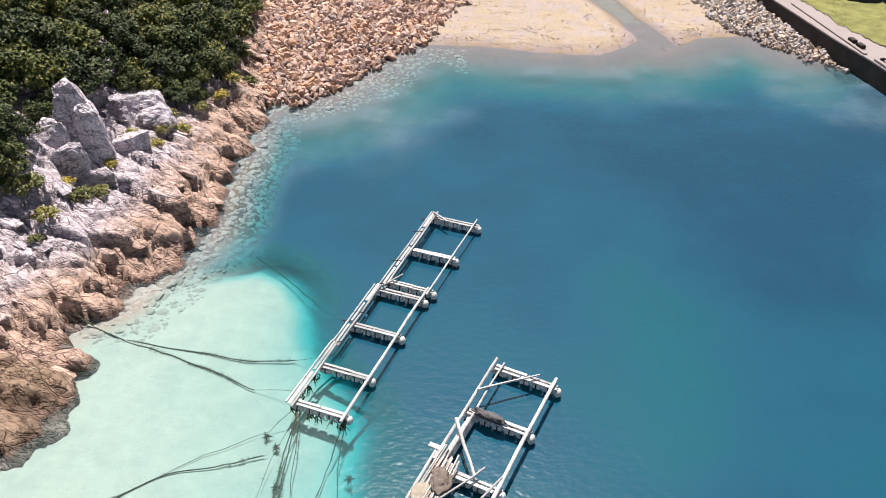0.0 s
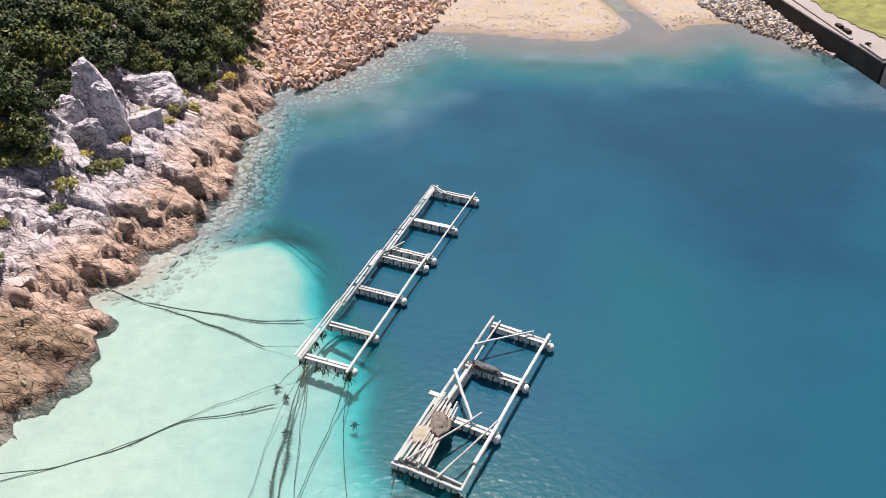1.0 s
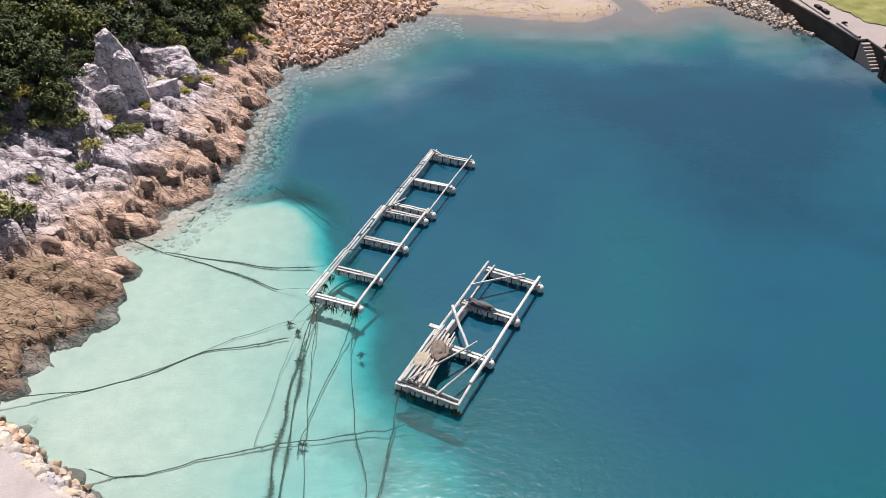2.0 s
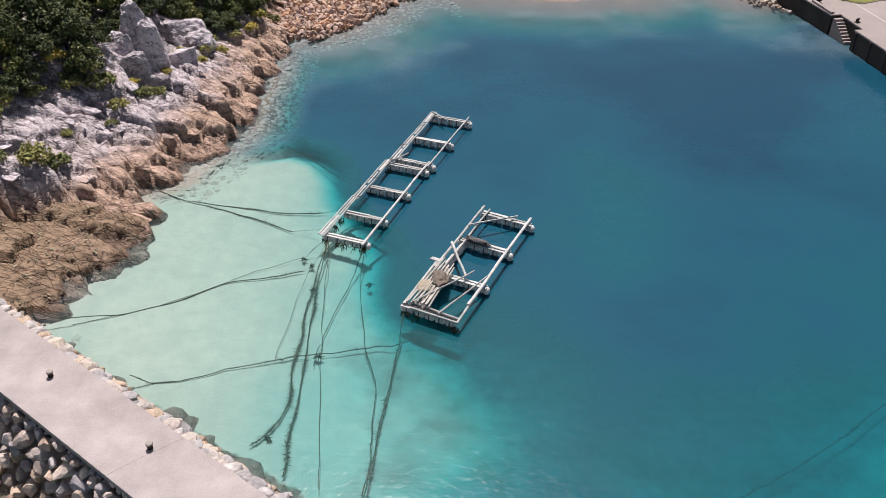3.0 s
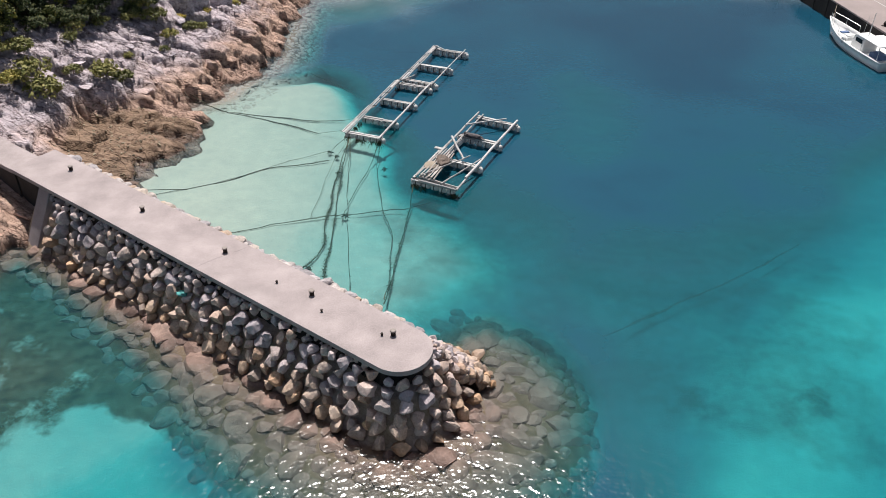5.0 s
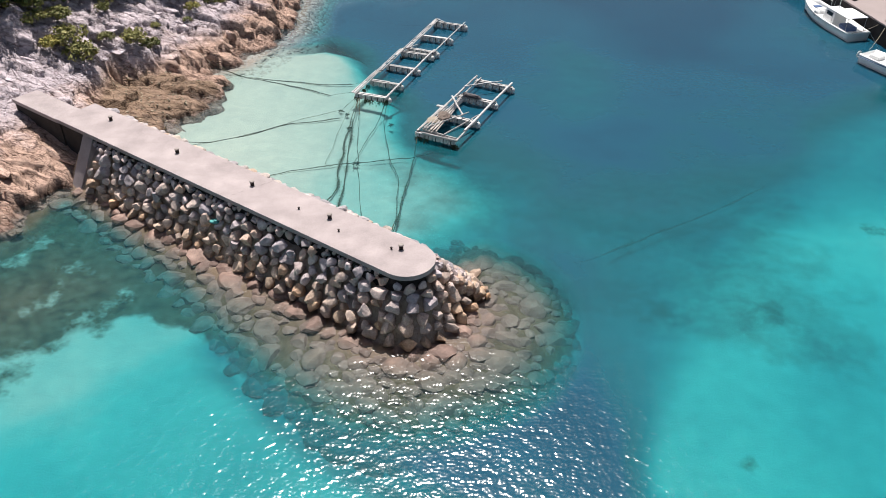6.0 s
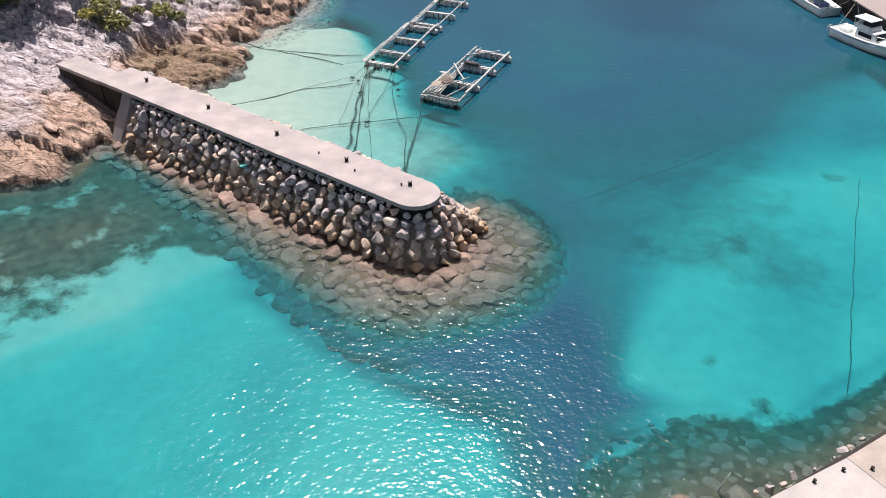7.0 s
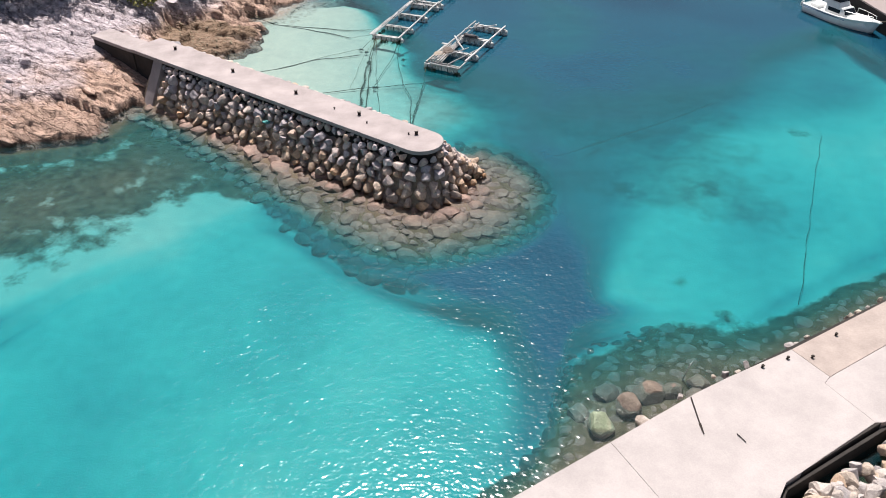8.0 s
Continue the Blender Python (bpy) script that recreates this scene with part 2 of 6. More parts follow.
def make_leaf(name, a, b, c):
    m, n, l, bs = nodes_of(name, 0.65, 0, 0.25)
    o, g = n.new("ShaderNodeObjectInfo"), n.new("ShaderNodeNewGeometry")
    col = ramp(n, l, g.outputs["Random Per Island"], [(0.0, a), (0.55, b), (1.0, c)])
    col = mixc(n, l, 1.0, col, ramp(n, l, o.outputs["Random"], [(0, (0.6, 0.66, 0.7)), (0.5, (1, 1, 1)), (0.8, (1.5, 1.35, 0.95)), (1, (2.1, 1.65, 0.95))]), "MULTIPLY")
    l.new(col, bs.inputs["Base Color"])
    bs.inputs["Subsurface Weight"].default_value = 0.0
    return m


MAT = {
    "bed": make_bed(), "water": make_water(),
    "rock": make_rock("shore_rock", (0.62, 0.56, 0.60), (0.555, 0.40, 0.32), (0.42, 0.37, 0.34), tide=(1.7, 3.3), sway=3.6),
    "stone": make_rock("armour_stone", (0.56, 0.51, 0.505), (0.55, 0.455, 0.365), (0.62, 0.54, 0.46), varied=True, tide=(0.7, 2.4), sway=1.5),
    "foot_stone": make_rock("awash_stone", (0.40, 0.30, 0.265), (0.39, 0.285, 0.245), (0.7, 0.64, 0.6), varied=0.6, drowned=0.68),
    "edge_boulder": make_rock("edge_boulder", (0.25, 0.21, 0.18), (0.25, 0.205, 0.17), (0.7, 0.66, 0.62), varied=0.4, drowned=0.7),
    "algae_stone": make_rock("algae_stone", (0.30, 0.34, 0.25), (0.30, 0.34, 0.25), (0.85, 0.9, 0.8), varied=0.3),
    "bollard_cap": simple("bollard_cap", (0.30, 0.26, 0.24), 0.7, 0.1, 0.4, 4, 30, 0.2),
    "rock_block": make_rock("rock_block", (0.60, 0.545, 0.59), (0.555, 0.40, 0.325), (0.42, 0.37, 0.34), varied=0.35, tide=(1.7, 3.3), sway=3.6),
    "pale_stone": make_rock("pale_boulder", (0.50, 0.475, 0.46), (0.50, 0.465, 0.43), (0.7, 0.65, 0.6), varied=True),
    "boulder": make_rock("beach_boulder", (0.56, 0.44, 0.37), (0.56, 0.43, 0.36), (0.6, 0.55, 0.52), varied=True),
    "cove_stone": make_rock("cove_stone", (0.34, 0.29, 0.21), (0.34, 0.29, 0.21), (0.8, 0.76, 0.7), varied=0.5),
    "pebble": make_rock("beach_pebble", (0.60, 0.50, 0.42), (0.60, 0.50, 0.42), (0.8, 0.74, 0.7), varied=0.4),
    "foam_stone": simple("bleached_stone", (0.36, 0.335, 0.31), 0.9, 0, 0.3, 1.0, 9, 0.4),
    "concrete": simple("pier_concrete", (0.375, 0.32, 0.315), 0.85, 0, 0.36, 0.5, 12, 0.2),
    # concrete coloured near black so wall faces look shaded
    "shaded_concrete": simple("shaded_wall_concrete", (0.045, 0.038, 0.035), 0.9, 0, 0.5, 0.6, 9, 0.4),
    "apron": simple("quay_apron_concrete", (0.30, 0.25, 0.24), 0.9, 0, 0.15, 0.3, 12, 0.1),
    "new_concrete": simple("pale_concrete", (0.415, 0.37, 0.36), 0.85, 0, 0.22, 0.45, 13, 0.1),
    "rough_concrete": simple("worn_concrete", (0.38, 0.315, 0.285), 0.9, 0, 0.25, 0.8, 9, 0.3),
    "timber": simple("bleached_timber", (0.60, 0.58, 0.57), 0.8, 0, 0.5, 1.6, 22, 0.4, per_object=0.45),
    "bamboo": simple("weathered_bamboo", (0.60, 0.54, 0.50), 0.6, 0, 0.45, 2.0, 25, 0.15, per_object=0.4),
    "foam": simple("float_foam", (0.62, 0.61, 0.59), 0.7, 0, 0.45, 2.5, 30, 0.15),
    "strap": simple("black_rubber", (0.02, 0.02, 0.02), 0.6, 0, 0.3, 5, 30, 0.1),
    "iron": simple("rusty_iron", (0.04, 0.03, 0.026), 0.75, 0.2, 0.4, 6, 50, 0.3),
    "paint": simple("white_gelcoat", (0.80, 0.80, 0.79), 0.35, 0, 0.08, 1.5, 30, 0.0),
    "bluepaint": simple("blue_paint", (0.10, 0.16, 0.30), 0.45, 0, 0.15, 2, 30, 0.0),
    "deckgrey": simple("boat_deck", (0.62, 0.63, 0.63), 0.7, 0, 0.2, 2, 30, 0.1),
    "glass": simple("dark_glass", (0.015, 0.02, 0.025), 0.06, 0, 0.1, 2, 30, 0.0),
    "steel": simple("galvanised_steel", (0.55, 0.56, 0.57), 0.4, 0.8, 0.15, 4, 40, 0.0),
    "rope": simple("weedy_rope", (0.075, 0.07, 0.045), 0.9, 0, 0.5, 1.5, 20, 0.4),
    "tan_rope": simple("tan_rope", (0.33, 0.28, 0.22), 0.9, 0, 0.3, 3, 40, 0.3),
    "weed": simple("sea_weed", (0.04, 0.045, 0.02), 0.7, 0, 0.5, 3, 20, 0.3),
    "net": simple("brown_net", (0.17, 0.135, 0.115), 0.95, 0, 0.5, 5, 45, 0.8),
    "greynet": simple("grey_net", (0.12, 0.11, 0.115), 0.95, 0, 0.5, 5, 45, 0.8),
    "tarp": simple("dark_tarpaulin", (0.035, 0.035, 0.042), 0.5, 0, 0.3, 1.5, 20, 0.2),
    "bark": simple("bark", (0.13, 0.10, 0.075), 0.9, 0, 0.4, 4, 30, 0.5),
    "turf": simple("turf", (0.21, 0.205, 0.065), 0.95, 0, 0.6, 0.55, 14, 0.6),
    "leaf": make_leaf("evergreen_leaf", (0.016, 0.028, 0.010), (0.052, 0.074, 0.022), (0.17, 0.17, 0.065)),
    "scrub": make_leaf("scrub_leaf", (0.13, 0.145, 0.04), (0.26, 0.245, 0.075), (0.40, 0.35, 0.15)),
    "line": simple("white_line", (0.45, 0.42, 0.40), 0.8, 0, 0.2, 2, 30, 0.0),
    "teal": simple("teal_rope_scrap", (0.10, 0.35, 0.33), 0.8, 0, 0.3, 3, 30, 0.2),
}

# ---- shapes of the land ----
def vnoise(x, y, seed=0):
    """Smooth value noise on arrays, 0 to 1."""
    xi, yi = np.floor(x).astype(np.int64), np.floor(y).astype(np.int64)
    fx, fy = x - xi, y - yi
    fx, fy = fx * fx * (3 - 2 * fx), fy * fy * (3 - 2 * fy)

    def r(a, b):
        h = (a * 374761393 + b * 668265263 + seed * 974711) & 0x7FFFFFFF
        h = ((h ^ (h >> 13)) * 1274126177) & 0x7FFFFFFF
        return ((h ^ (h >> 16)) & 0xFFFF) / 65535.0
    return (r(xi, yi) * (1 - fx) + r(xi + 1, yi) * fx) * (1 - fy) + (r(xi, yi + 1) * (1 - fx) + r(xi + 1, yi + 1) * fx) * fy


def fbm(x, y, octaves=4, seed=0):
    s, a, t = 0.0, 1.0, 0.0
    for k in range(octaves):
        s, t = s + a * vnoise(x * 2 ** k + 17.3 * k, y * 2 ** k - 9.1 * k, seed + k), t + a
        a *= 0.5
    return s / t


def cells(x, y, seed=0):
    """Cracked blocks: a random number for each cell, two more for its tilt, the offset from its heart, and how far the crack is."""
    xi, yi = np.floor(x).astype(np.int64), np.floor(y).astype(np.int64)
    best, second = np.full(x.shape, 9.0), np.full(x.shape, 9.0)
    ids, ox, oy = np.zeros(x.shape, np.int64), np.zeros(x.shape), np.zeros(x.shape)
    for i in (-1, 0, 1):
        for j in (-1, 0, 1):
            a, b = xi + i, yi + j
            h = (a * 73856093 ^ b * 19349663 ^ (seed + 5) * 83492791) & 0x7FFFFFFF
            h = ((h ^ (h >> 13)) * 1274126177) & 0x7FFFFFFF
            px, py = a + (h & 0x3FF) / 1023.0, b + ((h >> 10) & 0x3FF) / 1023.0
            d = np.hypot(x - px, y - py)
            near = d < best
            second = np.where(near, best, np.minimum(second, d))
            ids, ox, oy = np.where(near, h, ids), np.where(near, x - px, ox), np.where(near, y - py, oy)
            best = np.where(near, d, best)
    def rnd(s):
        return ((((ids * s) & 0x7FFFFFFF) >> 7) & 0xFFF) / 4095.0
    return rnd(1103515245), rnd(69069), rnd(134775813), ox, oy, second - best


def away(x, y, pts, closed=True):
    """Signed distance to a polygon (positive inside); to an open line where closed is False."""
    best = np.full(x.shape, 1e9)
    inside = np.zeros(x.shape, bool)
    n = len(pts)
    for k in range(n if closed else n - 1):
        (ax, ay), (bx, by) = pts[k], pts[(k + 1) % n]
        dx, dy = bx - ax, by - ay
        t = np.clip(((x - ax) * dx + (y - ay) * dy) / (dx * dx + dy * dy), 0, 1)
        best = np.minimum(best, np.hypot(x - ax - t * dx, y - ay - t * dy))
        if closed:
            hit = (ay > y) != (by > y)
            inside ^= hit & (x < (bx - ax) * (y - ay) / (by - ay + 1e-12) + ax)
    return np.where(inside, best, -best) if closed else best


HEADLAND = [(-25, 100), (-22.2, 90), (-19.9, 78), (-18.2, 68.2), (-16.9, 67.2), (-17.4, 64.6), (-17.7, 59.5), (-17.7, 54.5),
            (-17.6, 50.8), (-17.5, 47.1), (-18, 44.4), (-19.1, 42.5), (-20.2, 40.6), (-20.8, 38.4), (-22.6, 37), (-23.4, 35.5), (-23, 34),
            (-21.7, 32.5), (-22.3, 31.2), (-21.3, 30.4), (-22.3, 27.8), (-23.4, 26.5), (-23.6, 23.0), (-26, 19.0), (-28.9, 15.6), (-29.8, 12.7),
            (-30.7, 9.1), (-33.7, 7.9), (-38, 6.7), (-60, 2), (-160, -5), (-160, 190), (-25, 190)]
BEACH = [(-22, 72), (-18.4, 68.0), (-14.5, 68.3), (-11.8, 70.6), (-9.9, 74.8), (-7.7, 78.8), (-5.0, 81.9), (2.0, 81.5), (7.7, 80.2), (13.4, 79.7), (16.6, 82.0), (18.0, 84), (19.9, 81.1), (24.7, 84.7), (30.3, 85.7),
         (33.1, 81.2), (35.2, 79.5), (36.4, 77.7), (44, 76), (44, 190), (-30, 190), (-30, 100)]
PIER_U, PIER_N = np.array((0.817, -0.577)), np.array((0.577, 0.817))

# ---- ground, sea and rock ----
def part(name, bm, material, parent=None, label="", smooth=False):
    """Links a bmesh (or a mesh) as one object, under a thing or a part."""
    if isinstance(bm, bpy.types.Mesh):
        me = bm
    else:
        me = bpy.data.meshes.new(name)
        bm.to_mesh(me)
        bm.free()
        if smooth:
            me.shade_smooth()
        me.materials.append(MAT[material])
    ob = new(name, me)
    ob.parent = parent
    if label:
        ob["label"] = label
    return ob


def thing(name, x=0, y=0, z=0, rz=0, label="", category="", group="", kind=""):
    e = new(name)
    e.empty_display_size = 0.3
    e.matrix_basis = pose(x, y, z, 0, 0, rz)
    return tagged(e, label, category, group, kind)


def box(bm, x0, x1, y0, y1, z0, z1, bevel=0.0):
    r = bmesh.ops.create_cube(bm, size=1.0)
    vs = r["verts"]
    for v in vs:
        v.co = Vector((x0 if v.co.x < 0 else x1, y0 if v.co.y < 0 else y1, z0 if v.co.z < 0 else z1))
    if bevel:
        es = list({e for v in vs for e in v.link_edges})
        bmesh.ops.bevel(bm, geom=es, offset=bevel, segments=1, affect="EDGES")
    return bm


def tube(bm, a, b, ra, rb=None, sides=8, caps=True):
    a, b = Vector(a), Vector(b)
    m = Matrix.Translation((a + b) / 2) @ (b - a).to_track_quat("Z", "Y").to_matrix().to_4x4()
    bmesh.ops.create_cone(bm, cap_ends=caps, segments=sides, radius1=ra, radius2=ra if rb is None else rb, depth=(b - a).length, matrix=m)
    return bm


def grid_mesh(name, xs, ys, z, attrs=None):
    nx, ny = len(xs), len(ys)
    X, Y = np.meshgrid(xs, ys)
    co = np.stack([X, Y, z], -1).reshape(-1, 3)
    i = np.arange(ny * nx).reshape(ny, nx)
    quads = np.stack([i[:-1, :-1], i[:-1, 1:], i[1:, 1:], i[1:, :-1]], -1).reshape(-1, 4)
    me = bpy.data.meshes.new(name)
    me.vertices.add(len(co))
    me.vertices.foreach_set("co", co.astype(np.float32).ravel())
    me.loops.add(quads.size)
    me.loops.foreach_set("vertex_index", quads.astype(np.int32).ravel())
    me.polygons.add(len(quads))
    me.polygons.foreach_set("loop_start", np.arange(0, quads.size, 4, dtype=np.int32))
    me.update(calc_edges=True)
    for key, values in (attrs or {}).items():
        at = me.attributes.new(key, "FLOAT", "POINT")
        at.data.foreach_set("value", values.astype(np.float32).ravel())
    me.validate()
    return me


def smooth(d, a, b):
    t = np.clip((d - a) / (b - a), 0, 1)
    return t * t * (3 - 2 * t)


COVE_SAND = [(-27, 20), (-24, 38), (-18, 43.5), (-13.5, 45), (-10.6, 43.6), (-8.6, 40), (-7.9, 36.5), (-4.4, 32), (-2.8, 25), (2.5, 22.5), (7.5, 18), (9, 12), (5, 7), (-8, 3), (-22, 12)]
OUTER_SAND = [(-60, -62), (-30, -20), (-25.4, -10.7), (-23.8, -6), (-22.2, 0.2), (-19.0, 1.5), (-15.0, -1.9), (-11.0, -5.5), (-7.0, -8.8), (-2.1, -11.9), (3.0, -14.6),
              (4.0, -20), (4.0, -25), (1, -30), (-2, -62)]
RIGHT_SAND = [(10.2, -2), (9.5, -12.6), (13.3, -14.2), (16.0, -14.7), (18.0, -15.6), (22.2, -12), (30.0, -8), (60, 8), (60, 36), (32, 20), (20, 14), (13, 9)]
LOW_SAND = [(3.0, 21), (7.5, 15.5), (12, 13.5), (18, 14), (24, 18.5), (32, 28.5), (60, 46), (60, 10), (14, 3), (9.5, 6), (5.5, 10)]
RIGHT_PIER = [(-3, -33.2), (3.1, -28.8), (8.2, -25.4), (13.2, -21.9), (19.3, -18.5), (26.5, -14.1), (60, 6), (66, -4), (30, -26), (2, -44)]


SHALLOW = 0.36    # bed flattened to this share to fit the view; clear water looks shallower


def mound(x, y):
    """Distance out from the breakwater's edge, on its sea side and its harbour side, and how far along it lies."""
    u, v = x * PIER_U[0] + y * PIER_U[1], x * PIER_N[0] + y * PIER_N[1]
    over = np.maximum(u + 2.4, 0)
    r = np.hypot(over, v + 0.68) - 1.68
    wide = np.interp(u, [-34, -26, -19, -11, -4, 0], [3.6, 4.1, 4.9, 6.6, 7.8, 8.4])
    return u, v, np.where(r > 1.4, 1.4 + (r - 1.4) * 7.3 / (wide - 1.4), r)


def bed(x, y):
    """Depth of the bed and how far it is covered by weed and stones."""
    wob = (fbm(x / 7, y / 7, 4, 3) - 0.5) * 5
    z = -5.4 - 0.9 * smooth(y, 35, 62) + 1.1 * smooth(y, 46, 24) * smooth(x, 2, 12) - 0.9 * smooth(x + y * 0.3, 22, 38) * smooth(y, 20, 30) + (fbm(x / 14, y / 14, 3, 8) - 0.5) * 2.2
    z = z - 1.5 * smooth(np.hypot((x - 15) / 13, (y - 22) / 6.5), 1.2, 0.2) - 1.5 * smooth(np.abs(x - 7 + 0.12 * y), 5, 1) * smooth(y, 9, 3)
    cover = np.zeros(x.shape)
    d = away(x, y, COVE_SAND) + wob * 0.35
    edge = 3.2 + 8 * smooth(x, -8, 4) * smooth(y, 38, 26) + 2 * smooth(y, 36, 24)
    shelf = -0.75 - 0.9 * smooth(x, -20, 0) - 0.9 * smooth(x, -2, 9)
    z = np.maximum(z, -7 + (shelf + 7) * smooth(d / edge, -0.95, 0.75))
    d = away(x, y, RIGHT_SAND) + wob * 0.5
    z = np.maximum(z, -7 + 4.75 * smooth(d / (2.4 + 14 * smooth(y, -11, 3)), -0.9, 0.5))
    d = away(x, y, LOW_SAND) + wob * 0.6
    z = np.maximum(z, -7 + (3.3 + 0.9 * smooth(d, 0, 6)) * smooth(d, -5.5, 3.0))
    d = away(x, y, OUTER_SAND) + wob * 0.3
    z = np.maximum(z, -7 + 4.6 * smooth(d, -3.6, 1.4))
    # reef in front of the headland
    reef = away(x, y, [(-75, -24), (-30, -11), (-24.5, -6), (-19.5, -1.5), (-15, 2.5), (-26, 14), (-32, 9), (-75, 0)])
    z = np.maximum(z, -7 + (5.2 + 0.5 * smooth(reef, 0, 8)) * smooth(reef + wob * 0.5, -9, -2))
    cover = np.maximum(cover, (0.44 + 0.3 * smooth(reef, 0.5, 6)) * smooth(reef + wob * 0.9, -3, 3))
    # shelves of fallen stones along the shores
    d = away(x, y, HEADLAND)
    near = smooth(d + wob * 0.3, -5.0, -0.3)
    z = np.maximum(z, -7 + (6.45 + 0.4 * smooth(y, 30, 40)) * near ** 0.6)
    cover = np.maximum(cover, 0.66 * smooth(d + wob * 0.25, -6.5, -3.5) * smooth(y, 42, 48))
    cover = np.maximum(cover, 0.8 * smooth(d + wob * 0.25, -4.0, -1.5) * smooth(y, 24, 17))
    d = away(x, y, BEACH)
    z = np.maximum(z, np.where(d < 0, -0.05 - 2.6 * smooth(-d, 0, 9) - 5 * smooth(-d, 5, 18), 0.05 * d + 0.06 * smooth(d, 0, 2) + (fbm(x / 3, y / 3, 4, 77) - 0.5) * 0.32 * smooth(d, -0.5, 2)))
    steep = smooth(x, 27, 37) * smooth(y, 80, 76)
    z = z * (1 - steep) + steep * np.where(y > 56, np.minimum(z, -0.3 - (79 - y) * 0.5), z)
    # quay wall's dark reflection imitated by a sunken bed, which darkens the water
    dq = away(x, y, [(38.0, 73), (39.8, 65), (43.3, 45), (45.5, 33), (48, 20)], False) + wob * 0.2
    z = np.minimum(z, -8.6 + 1.1 * dq + 4 * smooth(y, 70, 76))
    run = away(x, y, [(15.6, 98), (17.4, 92.6), (19.5, 85), (21.6, 76)], False) - 0.5
    z = np.where(y > 78, np.minimum(z, -0.12 + 0.2 * np.maximum(run + wob * 0.3 - 0.3, 0)), z)
    d = away(x, y, RIGHT_PIER) + wob * 0.25
    d = d * (1 + 0.75 * smooth(x, 13, 20) + 1.8 * smooth(x, 7.5, 3.5))
    z = np.maximum(z, np.interp(d, [-9.5, -7.5, -4.5, -1.5, 0, 1.5], [-7, -3.0, -1.6, -0.8, -0.25, -1.2]))
    cover = np.maximum(cover, 0.8 * smooth(d, -8.5, -5.5))
    # breakwater mound
    u, v, r = mound(x, y)
    zm = np.interp(r + wob * 0.15, [0, 1.4, 3.0, 5.2, 7.6, 8.8, 10.0], [2.6, -0.05, -0.26, -0.7, -1.7, -3.4, -6])
    zm = zm + 0.17 * smooth(u, -9, -15) * smooth(r, 0.6, 1.4) * smooth(r, 7.5, 4.5)
    zb = np.interp(r + wob * 0.1, [0, 2.4, 3.4, 5.0], [3.2, -0.3, -1.0, -7])
    t = smooth(v + np.maximum(u, -2) * 0.5, -1.0, 2.0) * smooth(u, -2.5, -6.5)
    zm = zm * (1 - t) + zb * t
    z = np.maximum(z, np.where(u > -40, zm, -9))
    root = smooth(u, -9, -26)
    cover = np.maximum(cover, 0.85 * smooth((r + wob * 0.15 - 7.6 - 4 * root) / (1 + 2.5 * root), 2.6, 0.0) * (1 - t) * smooth(u, -40, -36))
    cover = np.maximum(cover, 0.75 * t * smooth(r, 5.2, 3.6) * smooth(u, -40, -36))
    # lone weed patches
    for px, py, pr in ((15.5, -9.5, 1.5), (20, 2.5, 1.6), (30, 12, 1.4), (-17.2, -4.6, 0.9), (17.4, -13.2, 1.6), (2.5, 9.3, 0.8), (-0.5, 9.6, 0.7), (14, 3, 2.0), (33, -2, 1.2)):
        cover = np.maximum(cover, 0.5 * smooth(np.hypot(x - px, y - py) + wob * 0.35, pr * 1.7, 0))
    return np.where(z < -0.4, -0.4 + (z + 0.4) * SHALLOW, z), cover


def shoal(x, y):
    """Silt stirred up in the shallows below the beach and in the runnel."""
    d = away(x, y, BEACH)
    run = away(x, y, [(18.9, 87), (20.3, 81), (22.4, 75)], False)
    return np.maximum(smooth(d + (fbm(x / 5, y / 5, 3, 7) - 0.5) * 6, -15.0, -6.0) * smooth(d + (fbm(x / 1.5, y / 1.5, 3, 17) - 0.5) * 2, 0.9, -0.2), smooth(run + (fbm(x / 2, y / 2, 3, 27) - 0.5) * 3, 3.6, 1.6))


def lagoon(x, y):
    """Darker silty sand in patches over the outer half of the sheltered shallows."""
    d = away(x, y, COVE_SAND)
    rim = 0.6 * smooth(d, 2.8, -0.6) * smooth(d, -6, -3) * smooth(y, 20, 28)
    return rim + 0.52 * smooth(x + (fbm(x / 5, y / 5, 3, 37) - 0.5) * 6, -12, -1) * smooth(y, 33, 25) * smooth(y + 0.45 * x, 3, 9) * smooth(x, 34, 20)


def chop(x, y):
    """How steep the ripples are: fresh outside the breakwater, nearly calm in its lee."""
    v = x * PIER_N[0] + y * PIER_N[1]
    return 0.22 + 0.45 * smooth(v + np.maximum(x, 0) * 0.15, 9.0, -4.0)


def silt(x, y):
    """Milky water that the swash stirs up along the beach and below the rocks."""
    n = fbm(x / 6, y / 6, 4, 57) - 0.5
    a = smooth(away(x, y, BEACH) + n * 12, -15.0, -1.0)
    b = smooth(away(x, y, HEADLAND) + n * 4, -5.5, -1.0) * smooth(y, 38, 44)
    return np.maximum(a, b)


fine_x, fine_y = np.arange(-52, 52.1, 0.5), np.arange(-64, 98.1, 0.5)
far = np.array([130.0, 300, 800, 2000])
xs = np.concatenate([-far[::-1], np.arange(-100, -52, 4), fine_x, np.arange(56, 101, 4), far])
ys = np.concatenate([-far[::-1], np.arange(-100, -64, 4), fine_y, np.arange(102, 119, 4), far])
GX, GY = np.meshgrid(xs, ys)
GZ, GC = bed(GX, GY)
inland = away(GX, GY, HEADLAND)
GZ = np.where(inland > 0, np.maximum(-0.6, np.interp(inland, [0, 9, 14, 30, 60, 120], [-0.6, -0.6, 2, 13, 26, 40]) * smooth(GY - GX * 0.4, 112, 90)), GZ)
